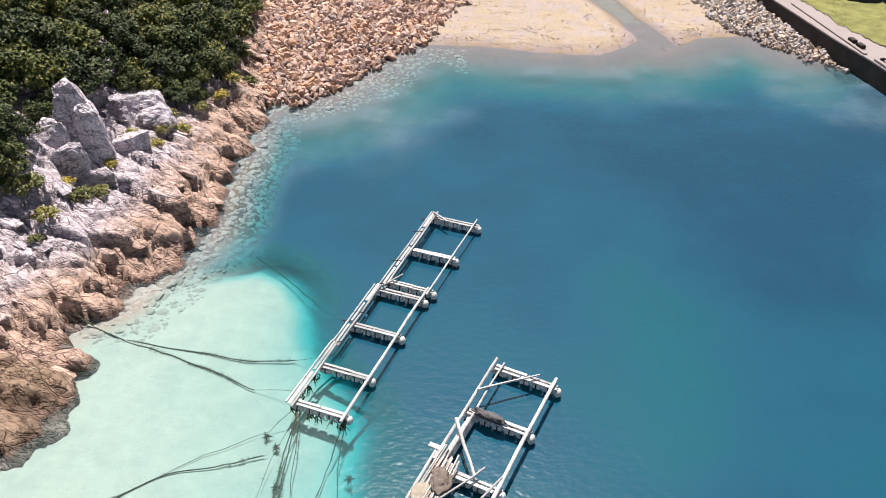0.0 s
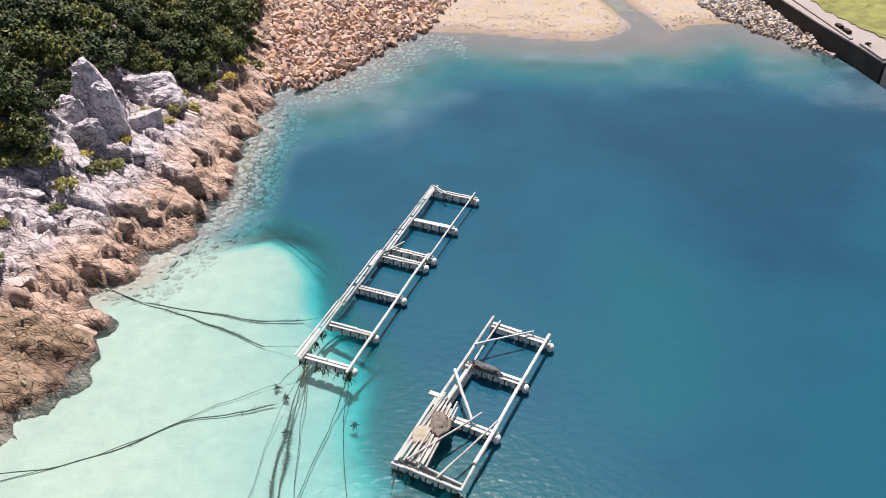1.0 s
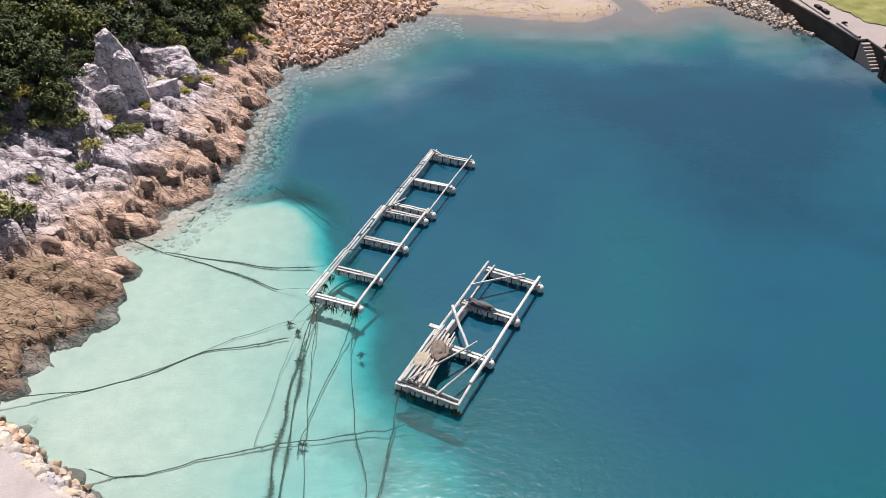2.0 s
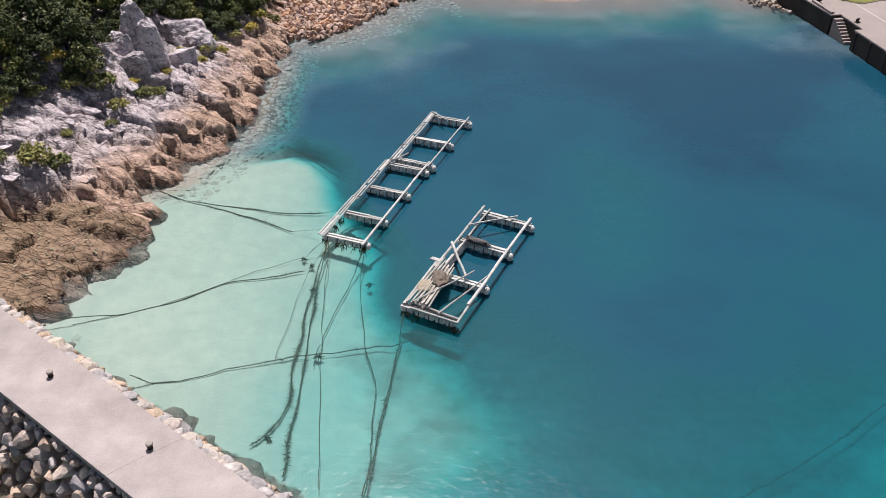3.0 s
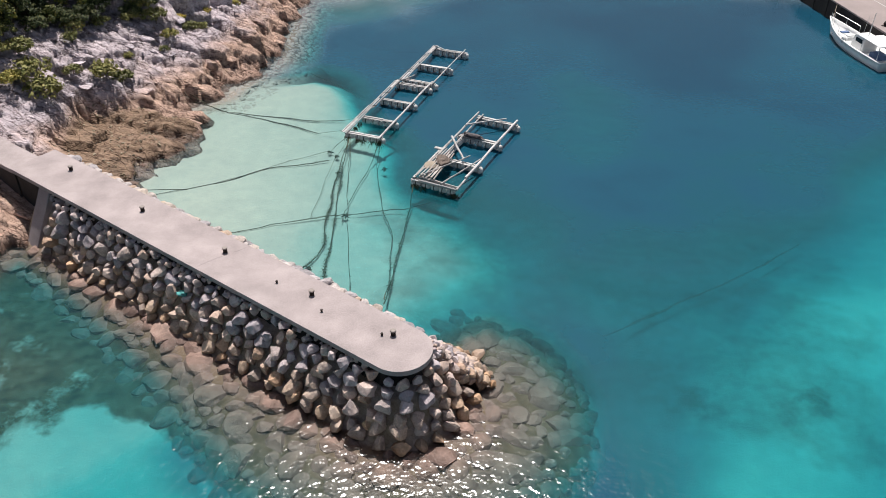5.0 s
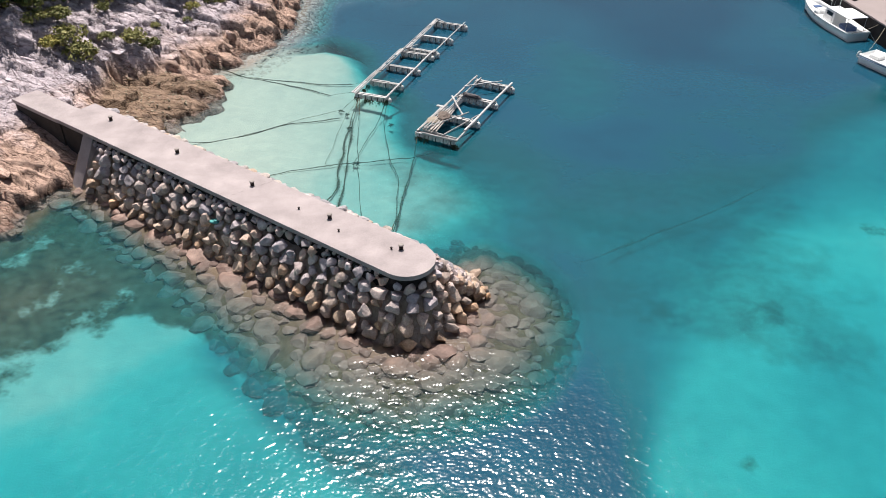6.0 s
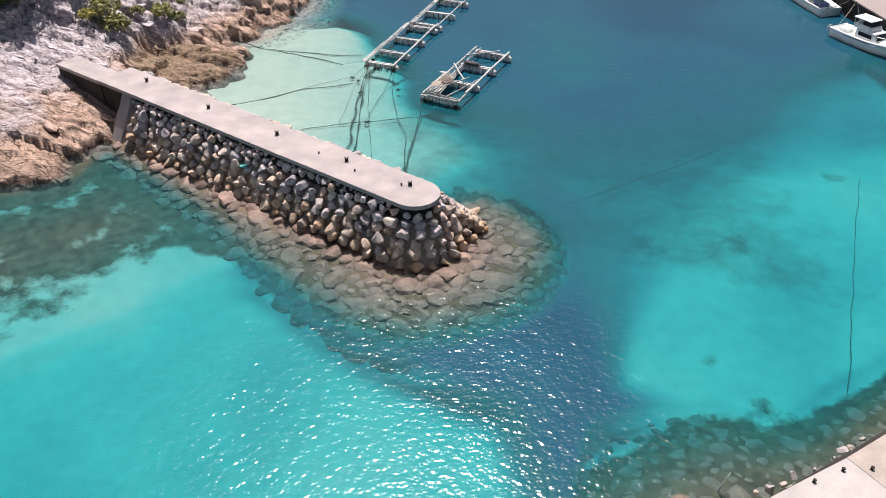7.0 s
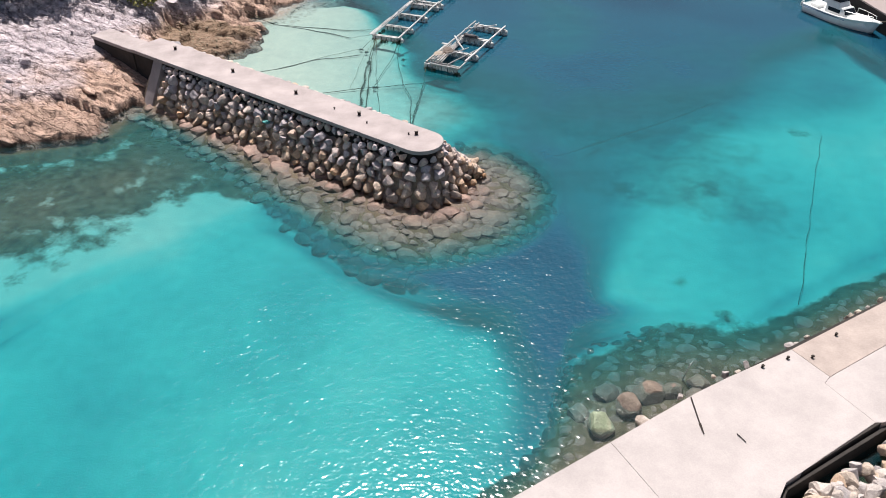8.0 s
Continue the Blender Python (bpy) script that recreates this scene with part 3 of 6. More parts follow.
# the quay's body is built on top of a low bank
ground = tagged(part("ground", grid_mesh("ground", xs, ys, GZ, {"cover": GC, "mud": np.maximum(shoal(GX, GY), lagoon(GX, GY))}), "bed"), "sandy seabed and gravel beach of a small clear bay", "seabed", kind="structure")
ground.data.materials.append(MAT["bed"])
ground.data.shade_smooth()

GD = np.where(inland > 0, -0.3, GZ)
GD = np.maximum(-np.where(GD < -0.4, -0.4 + (GD + 0.4) / SHALLOW, GD), 0)    # how strongly the water colours what lies under it
sea = part("water", grid_mesh("water", xs, ys, GD * 0, {"depth": GD, "chop": chop(GX, GY), "silt": silt(GX, GY)}), "water")
sea.data.materials.append(MAT["water"])
tagged(sea, "clear rippled blue-green sea water", "water", kind="structure")


WOOD = [(-23.6, 92), (-21.4, 77), (-20.9, 68), (-21.2, 61.5), (-22.6, 59.4), (-25.8, 59.0), (-26.8, 54.2), (-28.0, 52.0), (-28.9, 47.6), (-28.6, 44.8), (-30.3, 42.3), (-32.5, 39.7), (-34.4, 36.8), (-35.8, 32.4), (-37.5, 30.2), (-39.8, 27.4), (-42.5, 23.8), (-50, 21), (-70, 20), (-70, 92)]


def wood_floor(d):
    return np.interp(d, [0, 2, 8, 25], [9.5, 7.0, 9, 16])


def slope_of(x, y):
    """The headland's smooth shape, and how broken its surface is."""
    d = away(x, y, HEADLAND) + (fbm(x / 4, y / 4, 3, 21) - 0.5) * 1.6
    north = np.interp(d, [-4, -1.5, 0, 1.4, 3, 5, 7, 9, 12, 15, 25, 50], [-8, -2.5, 0.1, 1.2, 2.3, 3.3, 4.2, 5.3, 7.4, 10.2, 18, 32])
    south = np.interp(d, [-4, -1.5, 0, 1, 2.5, 5, 9, 15, 25, 50], [-8, -3, 0.1, 0.9, 1.7, 2.5, 3.1, 5.0, 10, 24])
    t = smooth(y, 24, 37)
    z = south * (1 - t) + north * t
    # little gravel cove beside the pier's root
    c = away(x, y, [(-20, 33.6), (-27, 33.9), (-31, 31.5), (-31, 26), (-29, 22.8), (-24, 20.5), (-20, 20.5)])
    low = smooth(c, -0.8, 0.9)
    z = z * (1 - low) + low * np.minimum(z, 0.12 + 0.12 * np.maximum(-x - 23, 0))
    rough = (1 - 0.8 * low) * smooth(d, -0.8, 1.2) * (0.6 + 0.4 * t)
    # rocks in the cove
    for px, py, a, b, turn, top in ((-23.3, 31.5, 2.3, 1.3, 0.1, 1.0), (-24.3, 28.3, 2.7, 1.35, 0.25, 0.8), (-23.6, 26.2, 1.3, 3.3, -0.35, -0.12), (-21.9, 28.9, 1.3, 0.85, 0.2, -0.1), (-22.2, 33.6, 1.4, 0.9, 0.3, 0.7), (-27.0, 32.0, 1.6, 0.9, 0.4, 0.9), (-26.0, 33.0, 1.5, 0.8, 0.2, 1.2)):
        ca, sa = math.cos(turn), math.sin(turn)
        q = np.hypot(((x - px) * ca + (y - py) * sa) / a, (-(x - px) * sa + (y - py) * ca) / b)
        k = smooth(q, 1.25, 0.6)
        z, rough = np.where(k > 0.02, np.maximum(z, -0.6 + (top + 0.6) * k), z), np.maximum(rough, 0.4 * k)
    return z, rough


def rise(x, y, tone=False):
    """Height of the bare rock of the headland: blocks split along slanting joints, each with its own level, standing in steps."""
    base, rough = slope_of(x, y)
    ca, sa = math.cos(-0.42), math.sin(-0.42)
    wx, wy = x + (fbm(x / 3, y / 3, 2, 31) - 0.5) * 0.5, y + (fbm(x / 3, y / 3, 2, 41) - 0.5) * 0.5
    p, q = wx * ca + wy * sa, -wx * sa + wy * ca
    # beds that break off in ledges, shifted from block to block
    step = 0.95
    s = base + 0.8 * (cells(p / 5.2, q / 2.4, 1)[0] - 0.5) + 0.2 * (cells(p / 2.2, q / 1.0, 6)[0] - 0.5) + 0.14 * p + 0.12 * fbm(x / 2.5, y / 2.5, 2, 61)
    k = s / step - np.floor(s / step)
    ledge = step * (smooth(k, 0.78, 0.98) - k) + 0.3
    # tone: random by block, plus shade painted into cracks and ledge risers
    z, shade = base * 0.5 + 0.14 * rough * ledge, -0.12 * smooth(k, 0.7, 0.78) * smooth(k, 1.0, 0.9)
    for size, aspect, amp, share, seed, gape, depth in ((5.4, 0.42, 0.4, 0.2, 1, 0.05, 0.38), (2.3, 0.42, 0.3, 0.26, 2, 0.07, 0.2), (1.0, 0.45, 0.16, 0.04, 3, 0.1, 0.1), (0.45, 0.6, 0.06, 0.0, 4, 0.2, 0.03)):
        r, ta, tb, ox, oy, e = cells(p / size, q / (size * aspect), seed)
        dp, dq = ox * size, oy * size * aspect
        if share:
            z = z + share * slope_of(x - (dp * ca - dq * sa), y - (dp * sa + dq * ca))[0]
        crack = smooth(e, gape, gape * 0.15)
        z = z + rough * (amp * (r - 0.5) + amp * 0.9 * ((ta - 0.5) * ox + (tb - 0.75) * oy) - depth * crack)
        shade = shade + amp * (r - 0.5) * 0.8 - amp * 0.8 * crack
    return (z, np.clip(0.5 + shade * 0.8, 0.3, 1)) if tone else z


hx, hy = np.arange(-45, -15.9, 0.13), np.arange(0, 99, 0.13)
HX, HY = np.meshgrid(hx, hy)
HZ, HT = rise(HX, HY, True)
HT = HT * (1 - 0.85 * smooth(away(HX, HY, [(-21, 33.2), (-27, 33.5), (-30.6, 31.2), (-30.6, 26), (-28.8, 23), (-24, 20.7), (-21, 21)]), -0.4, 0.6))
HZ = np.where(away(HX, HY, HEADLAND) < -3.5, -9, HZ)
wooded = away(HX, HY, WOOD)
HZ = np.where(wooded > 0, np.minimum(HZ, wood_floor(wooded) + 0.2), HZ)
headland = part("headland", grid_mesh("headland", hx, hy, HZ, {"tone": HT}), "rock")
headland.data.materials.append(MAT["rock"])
tagged(headland, "fractured pale grey and orange shore rock of the headland", "rock", kind="structure")


def land_z(x, y):
    return float(rise(np.array([x * 1.0]), np.array([y * 1.0]))[0])

# ---- stones ----
def make_stone(seed, flat=0.8, points=15, square=0.55, long=1.15):
    """One angular quarried stone of about one metre."""
    r = random.Random(seed)
    bm = bmesh.new()
    for _ in range(points):
        n = Vector((r.gauss(0, 1), r.gauss(0, 1), r.gauss(0, 1))).normalized() * r.uniform(0.46, 0.58)
        n = Vector([math.copysign(abs(2 * c) ** square * 0.5, c) for c in n])
        bm.verts.new((n.x * long, n.y * r.uniform(0.8, 1.0), n.z * flat))
    h = bmesh.ops.convex_hull(bm, input=bm.verts)
    bmesh.ops.delete(bm, geom=list({v for v in h["geom_interior"] if isinstance(v, bmesh.types.BMVert)}), context="VERTS")
    bmesh.ops.recalc_face_normals(bm, faces=bm.faces)
    bmesh.ops.bevel(bm, geom=[e for e in bm.edges if len(e.link_faces) == 2 and e.calc_face_angle() > 0.5], offset=0.028, segments=1, affect="EDGES")
    bmesh.ops.triangulate(bm, faces=bm.faces)
    me = bpy.data.meshes.new("stone")
    bm.to_mesh(me)
    bm.free()
    return me


def hewn(seed, planes=13, near=0.3, far=0.47, scale=(1.15, 0.95, 0.85), detail=2, rough=0.035, name="stone", square=1.0):
    """A boulder: a ball cut by random planes into broad worn facets, with a slightly uneven skin."""
    r = random.Random(seed)
    bm = bmesh.new()
    bmesh.ops.create_icosphere(bm, subdivisions=detail, radius=0.5)
    cuts = [(Vector((r.gauss(0, 1), r.gauss(0, 1), r.gauss(0, 1))).normalized(), r.uniform(near, far)) for _ in range(planes)]
    o = Vector((seed * 3.7, seed * 1.3, 0))
    for v in bm.verts:
        v.co = Vector([math.copysign(abs(2 * c) ** square * 0.5, c) for c in v.co])
        for n, d in cuts:
            k = v.co.dot(n) - d
            if k > 0:
                v.co -= n * k
        v.co *= 1 + rough * noise.noise(v.co * 4 + o) + rough * 0.8 * noise.noise(v.co * 9 + o) - rough * 0.7 * abs(noise.noise(v.co * 6 - o))
        v.co = Vector((v.co.x * scale[0], v.co.y * scale[1], v.co.z * scale[2])) * 1.12
    me = bpy.data.meshes.new(name)
    bm.to_mesh(me)
    bm.free()
    return me


STONES = [hewn(s, 17, 0.22, 0.4, (1.15, 1.0, 0.9), 2, 0.06, square=0.85) for s in range(14)]
CHIPS = [make_stone(20 + s, 0.8, 13, 0.7, 1.2) for s in range(14)]
FLAT_STONES = [hewn(40 + s, 11, 0.3, 0.48, (1.2, 0.95, 0.5), 2, 0.07) for s in range(10)]
BLOCKS = [make_stone(90 + s, 0.55, 13, 0.42, 1.5) for s in range(12)]
for me in STONES:
    me.materials.append(MAT["stone"])


def joined(name, meshes, placed, material):
    """Many stones as one mesh: placed holds the number of a mesh and a pose for each."""
    verts, faces, base = [], [], 0
    raw = [(np.array([v.co[:] for v in me.vertices]), np.array([p.vertices[:] for p in me.polygons])) for me in meshes]
    for k, m in placed:
        co, fa = raw[k]
        mm = np.array(m)
        verts.append(co @ mm[:3, :3].T + mm[:3, 3])
        faces.append(fa + base)
        base += len(co)
    me = bpy.data.meshes.new(name)
    me.from_pydata(np.concatenate(verts).tolist(), [], np.concatenate(faces).tolist())
    me.materials.append(MAT[material])
    return me


def spin(rnd, x, y, z, size, tilt=3.2):
    return Matrix.LocRotScale((x, y, z), Euler((rnd.uniform(-tilt, tilt), rnd.uniform(-tilt, tilt), rnd.uniform(0, 6.3))), (size, size, size))


def laid(rnd, x, y, z, size):
    """A stone bedded in a face: turned any way about the vertical, tipped a little."""
    return Matrix.LocRotScale((x, y, z), Euler((rnd.uniform(-0.7, 0.7), rnd.uniform(-0.7, 0.7), rnd.uniform(0, 6.3))), (size, size, size * rnd.uniform(0.9, 1.12)))


def scatter(seed, count, x0, x1, y0, y1, keep, small, large, gap=0.4):
    """Random spots that keep(x, y) allows, none closer than their sizes ask: rows of x, y, size, number and depth of the bed there."""
    r = np.random.RandomState(seed)
    x, y, size = r.uniform(x0, x1, count * 14), r.uniform(y0, y1, count * 14), r.uniform(small, large, count * 14)
    ok = keep(x, y)
    x, y, size = x[ok], y[ok], size[ok]
    z = bed(x, y)[0]
    grid, out = {}, []
    for a, b, s, h in zip(x.tolist(), y.tolist(), size.tolist(), z.tolist()):
        i, j = int(a // 1.5), int(b // 1.5)
        if any((a - p) ** 2 + (b - q) ** 2 < (gap * (s + t)) ** 2 for di in (-1, 0, 1) for dj in (-1, 0, 1) for p, q, t in grid.get((i + di, j + dj), ())):
            continue
        grid.setdefault((i, j), []).append((a, b, s))
        out.append((a, b, s, h))
        if len(out) == count:
            break
    return out


# ---- breakwater with its concrete deck ----
def on_pier(u, v, z=0.0):
    return Vector((PIER_U[0] * u + PIER_N[0] * v, PIER_U[1] * u + PIER_N[1] * v, z))


def slab(outline, z0, z1, bevel=0.0):
    bm = bmesh.new()
    f = bm.faces.new([bm.verts.new((p[0], p[1], z0)) for p in outline])
    f.normal_update()
    r = bmesh.ops.extrude_face_region(bm, geom=[f])
    for v in r["geom"]:
        if isinstance(v, bmesh.types.BMVert):
            v.co.z = z1
    bmesh.ops.recalc_face_normals(bm, faces=bm.faces)
    if bevel:
        bmesh.ops.bevel(bm, geom=[e for e in bm.edges if min(e.verts[0].co.z, e.verts[1].co.z) > z1 - 1e-4], offset=bevel, segments=2, affect="EDGES")
    return bm


DECK = 4.0
SEA, LEE = -2.36, 1.0    # the deck's two edges across the breakwater
rnd = random.Random(7)
pier = thing("breakwater", label="concrete-topped breakwater with rough quarry stone slopes", category="breakwater")
part("deck", slab([on_pier(-34.9, SEA), on_pier(-16.0, SEA), on_pier(-15.6, -0.8), on_pier(-15.0, LEE), on_pier(-34.9, LEE)], DECK - 0.3, DECK, 0.006), "concrete", pier)
outline = [on_pier(-15.998, SEA), on_pier(-2.4, SEA)]
outline += [on_pier(-2.4 + 1.66 * math.cos(a), -0.68 + 1.68 * math.sin(a)) for a in np.linspace(-math.pi / 2, math.pi / 2, 22)[1:-1]]
part("deck", slab(outline + [on_pier(-2.4, LEE), on_pier(-14.998, LEE), on_pier(-15.598, -0.8)], DECK - 0.3, DECK, 0.006), "concrete", pier)
# core and root walls coloured dark for shade under the deck and between stones
part("core_wall", slab([on_pier(u, v) for u, v in ((-34.9, -2.1), (-2.5, -2.1), (-1.5, -1.6), (-1.1, -0.7), (-1.5, 0.2), (-2.5, 0.75), (-34.9, 0.75))], -1.5, DECK - 0.3), "shaded_concrete", pier)
part("root_deck", slab([on_pier(-41, SEA), on_pier(-34.93, SEA), on_pier(-34.93, -0.2), on_pier(-41, -0.2)], DECK - 0.36, DECK - 0.06, 0.02), "concrete", pier)
part("root_wall", slab([on_pier(-41, -2.2), on_pier(-34.93, -2.2), on_pier(-34.93, -0.3), on_pier(-41, -0.3)], 0.4, DECK - 0.36), "shaded_concrete", pier)
# sloping buttress that ends the stone face at the rock
bm = bmesh.new()
pts = [(-31.9, -2.15, 3.68), (-30.7, -2.15, 3.68), (-30.9, -4.1, -0.1), (-32.1, -4.1, -0.1), (-31.9, -2.15, -0.1), (-30.7, -2.15, -0.1)]
vs = [bm.verts.new(on_pier(*p)) for p in pts]
for f in ((0, 1, 2, 3), (0, 3, 4), (1, 5, 2), (0, 4, 5, 1), (3, 2, 5, 4)):
    bm.faces.new([vs[i] for i in f])
bmesh.ops.recalc_face_normals(bm, faces=bm.faces)
bmesh.ops.bevel(bm, geom=list(bm.edges), offset=0.04, segments=1, affect="EDGES")
part("buttress", bm, "concrete", pier, "sloping concrete buttress")


def stone_part(k, m):
    ob = new("stone", STONES[k])
    ob.parent = pier
    ob.matrix_basis = m


# stones of the sea-side face and round the tip, each a piece of its own
rows = 6
for r in range(rows):
    t = (r + 0.42) / rows
    z, out = 3.45 - 3.5 * t, 0.02 + 1.7 * t
    u = -30.2 + rnd.uniform(0, 0.4)
    while u < -2.6:
        size = rnd.uniform(0.72, 1.18) * (0.72 if r == 0 else 1.0)
        u += size * 0.5
        p = on_pier(u, SEA + 0.1 - out + rnd.uniform(-0.22, 0.14), z + rnd.uniform(-0.14, 0.14))
        stone_part(rnd.randrange(14), spin(rnd, *p, size))
        u += size * 0.57
    a = -math.pi / 2 + rnd.uniform(0, 0.2)
    while a < 1.35:
        size = rnd.uniform(0.75, 1.15) * (0.8 if r == 0 else 1.0)
        rad = 1.5 + out * (1 + 1.1 * max(0, a) ** 1.5)
        a += size * 0.5 / rad
        p = on_pier(-2.4 + rad * math.cos(a), -0.68 + rad * math.sin(a), z + rnd.uniform(-0.15, 0.12) - 0.25 * max(0, a))
        stone_part(rnd.randrange(14), laid(rnd, *p, size))
        a += size * 0.57 / rad
# small fill under the deck's edge and the harbour-side slope
EDGE_STONES = [hewn(700 + k, 12, 0.34, 0.49, (1.15, 0.95, 0.6), 2, 0.05, "edge_stone", 0.8) for k in range(8)]
for me in EDGE_STONES:
    me.materials.append(MAT["pale_stone"])
placed = []
for i in range(80):
    u = -30.5 + 28 * i / 80
    placed.append((rnd.randrange(14), spin(rnd, *on_pier(u + rnd.uniform(-.2, .2), SEA + 0.08, 3.45 + rnd.uniform(-.25, .12)), rnd.uniform(0.25, 0.45))))
for i in range(560):
    u, t = rnd.uniform(-34.5, -1.2), rnd.random() ** 1.3
    placed.append((rnd.randrange(14), spin(rnd, *on_pier(u, LEE - 0.05 + 2.3 * t, 3.45 - 3.7 * t + rnd.uniform(-0.1, 0.1)), rnd.uniform(0.4, 0.8) * (0.75 + 0.5 * t))))
for i in range(130):
    a, t = rnd.uniform(0.9, 1.9), rnd.random()
    rad = 1.7 + 3.6 * t
    placed.append((rnd.randrange(14), spin(rnd, *on_pier(-2.4 + rad * math.cos(a), -0.68 + rad * math.sin(a), 3.3 - 3.5 * t), rnd.uniform(0.4, 0.8))))
# pale worn stones bedded along the harbour edge, nearly level with the deck
for out, down, start, bulk in ((0.2, 0.4, -34.0, 0.9), (0.55, 0.85, -29.0, 0.8)):
    u = start
    while u < -2.6:
        size = bulk * rnd.uniform(0.5, 1.0)
        u += size * 0.44
        ob = new("edge_stone", EDGE_STONES[rnd.randrange(8)])
        ob.parent = pier
        ob.matrix_basis = spin(rnd, *on_pier(u, LEE + out + rnd.uniform(-0.08, 0.12), DECK - down + rnd.uniform(-0.1, 0.06)), size, 0.3)
        u += size * 0.44
ob = new("rubble", joined("rubble", STONES, placed, "stone"))
ob.parent = pier
tagged(ob, "pale rubble stones on the harbour-side slope", kind="stuff")

# flat wide stones awash and under water round the foot
def foot_zone(x, y):
    u, v, r = mound(x, y)
    harbour = (v > 0.2) & (u < -5.5)
    return (u > -32.5) & (r > np.where(harbour, 2.3, 1.5)) & (r < np.where(harbour, 4.0, 8.7))


placed = [(rnd.randrange(8), spin(rnd, x, y, z - 0.1 * size, size, 0.16)) for x, y, size, z in scatter(5, 1700, -34, 12, -15, 22, foot_zone, 0.6, 2.1, 0.33)]
rub = new("stone_apron", joined("stone_apron", FLAT_STONES, placed, "foot_stone"))
rub.parent = pier
tagged(rub, "brown rounded stones awash and under clear water", kind="stuff")

# bollards on the deck
bm = bmesh.new()
tube(bm, (0, 0, 0), (0, 0, 0.26), 0.13, 0.12, 14)
b0 = thing("bollard", label="short rusty iron mooring bollard on the concrete deck", category="bollard", group="bollards on the breakwater")
part("post", bm, "iron", b0)
bm = bmesh.new()
tube(bm, (0, 0, 0.26), (0, 0, 0.33), 0.165, 0.155, 14)
tube(bm, (0, 0, 0.33), (0, 0, 0.35), 0.155, 0.10, 14)
part("cap", bm, "bollard_cap", b0, "bollard cap, paler than its post")
b0.matrix_basis = pose(-25.65, 18.1, DECK)
for x, y in ((-19.2, 13.15), (-13.0, 8.85), (-7.38, 5.0), (-2.75, 1.83)):
    copy_thing(b0, pose(x, y, DECK))
for u, v in ((-7.5, -0.9), (-3.75, -0.45), (-11.2, -0.55)):
    bm = bmesh.new()
    tube(bm, (0, 0, 0), (0, 0, 0.12), 0.06, 0.05, 8)
    tube(bm, (0, 0, 0.12), (0, 0, 0.15), 0.08, 0.06, 8)
    ob = part("iron_stub", bm, "iron")
    ob.matrix_basis = Matrix.Translation(on_pier(u, v, DECK))
    tagged(ob, "small rusty iron stub set in the deck", "stub")
bm = bmesh.new()
bmesh.ops.create_icosphere(bm, subdivisions=3, radius=0.3)
for v in bm.verts:
    v.co = Vector((v.co.x * 1.5, v.co.y, v.co.z * 0.5)) * (0.75 + 0.6 * noise.noise(v.co * 6))
ob = part("net_scrap", bm, "teal", None, "", True)
ob.matrix_basis = Matrix.Translation(on_pier(-16.6, -3.0, 2.3))
tagged(ob, "tangled teal rope scrap caught in the stones", "rope scrap")

# ---- quay ----
QUAY = [(34.0, 91.1), (36.5, 80.0), (38.05, 74.5), (38.95, 70.4), (39.95, 70.6), (40.6, 66.3), (39.72, 66.15), (40.6, 60.9), (43.3, 45), (45.5, 33), (50, 8), (52, -4)]
quay = thing("quay", label="old concrete quay, its stained wall coloured dark for shade", category="quay")
# wall's shade comes from its dark colour, here and on the wall piers
part("wall", slab([*QUAY, (80, -4), (80, 125), (26, 125)], -6, 1.9), "shaded_concrete", quay)
part("apron", slab([*QUAY, (80, -4), (80, 125), (26, 125)], 1.9, 2.05, 0.03), "apron", quay)
SD, SN = Vector((0.173, -0.985, 0)), Vector((0.985, 0.173, 0))


def on_quay(s, w, z):
    return Vector((38.95, 70.4, z)) + SD * s + SN * w


def quay_box(s0, s1, w0, w1, z0, z1, bevel=0.02):
    return slab([on_quay(s0, w0, 0), on_quay(s1, w0, 0), on_quay(s1, w1, 0), on_quay(s0, w1, 0)], z0, z1, bevel)


for i in range(8):
    part("step", quay_box(0.35 + i * 0.34, 0.69 + i * 0.34 + 0.12, 0.06, 0.95, -1, 1.84 - i * 0.22), "apron", quay)
part("kerb", quay_box(-4.2, -0.25, 0.02, 0.42, 2.05, 2.27), "apron", quay)
part("kerb", quay_box(-20.0, -5.6, -0.15, 0.2, 2.05, 2.2), "apron", quay)
for i in range(9):
    part("wall_pier", quay_box(4.6 + i * 2.6, 4.95 + i * 2.6, -0.09, 0.4, -2, 1.88), "shaded_concrete", quay)
part("edge_line", quay_box(-18, 60, 4.3, 4.45, 2.05, 2.056, 0), "line", quay, "worn pale line on the apron")
bm = bmesh.new()
tube(bm, (0, 0, 0), (0, 0, 0.3), 0.14, 0.12, 12)
tube(bm, (-0.28, 0, 0.3), (0.28, 0, 0.3), 0.1, 0.1, 10)
tube(bm, (0, 0, 0.3), (0, 0, 0.42), 0.16, 0.12, 12)
qb = thing("quay_bollard", label="rusty iron cross bollard on the quay edge", category="bollard", group="bollards on the quay")
part("post", bm, "iron", qb)
bm = bmesh.new()
box(bm, -0.3, 0.3, -0.25, 0.25, 0, 0.05, 0.015)
part("foot_plate", bm, "iron", qb)
qb.matrix_basis = pose(38.9, 74.2, 2.05)
for p in ((40.8, 68.3), (41.6, 60.4), (43.2, 52.0), (44.2, 45.5)):
    copy_thing(qb, pose(*p, 2.05, 0, 0, 40))
for s, w in ((-9.3, 0.3), (-7.9, 0.35)):
    bm = quay_box(s, s + 0.9, w, w + 0.5, 2.05, 2.4, 0.04)
    tagged(part("timber_block", bm, "iron"), "dark weathered block lying on the quay edge", "block")
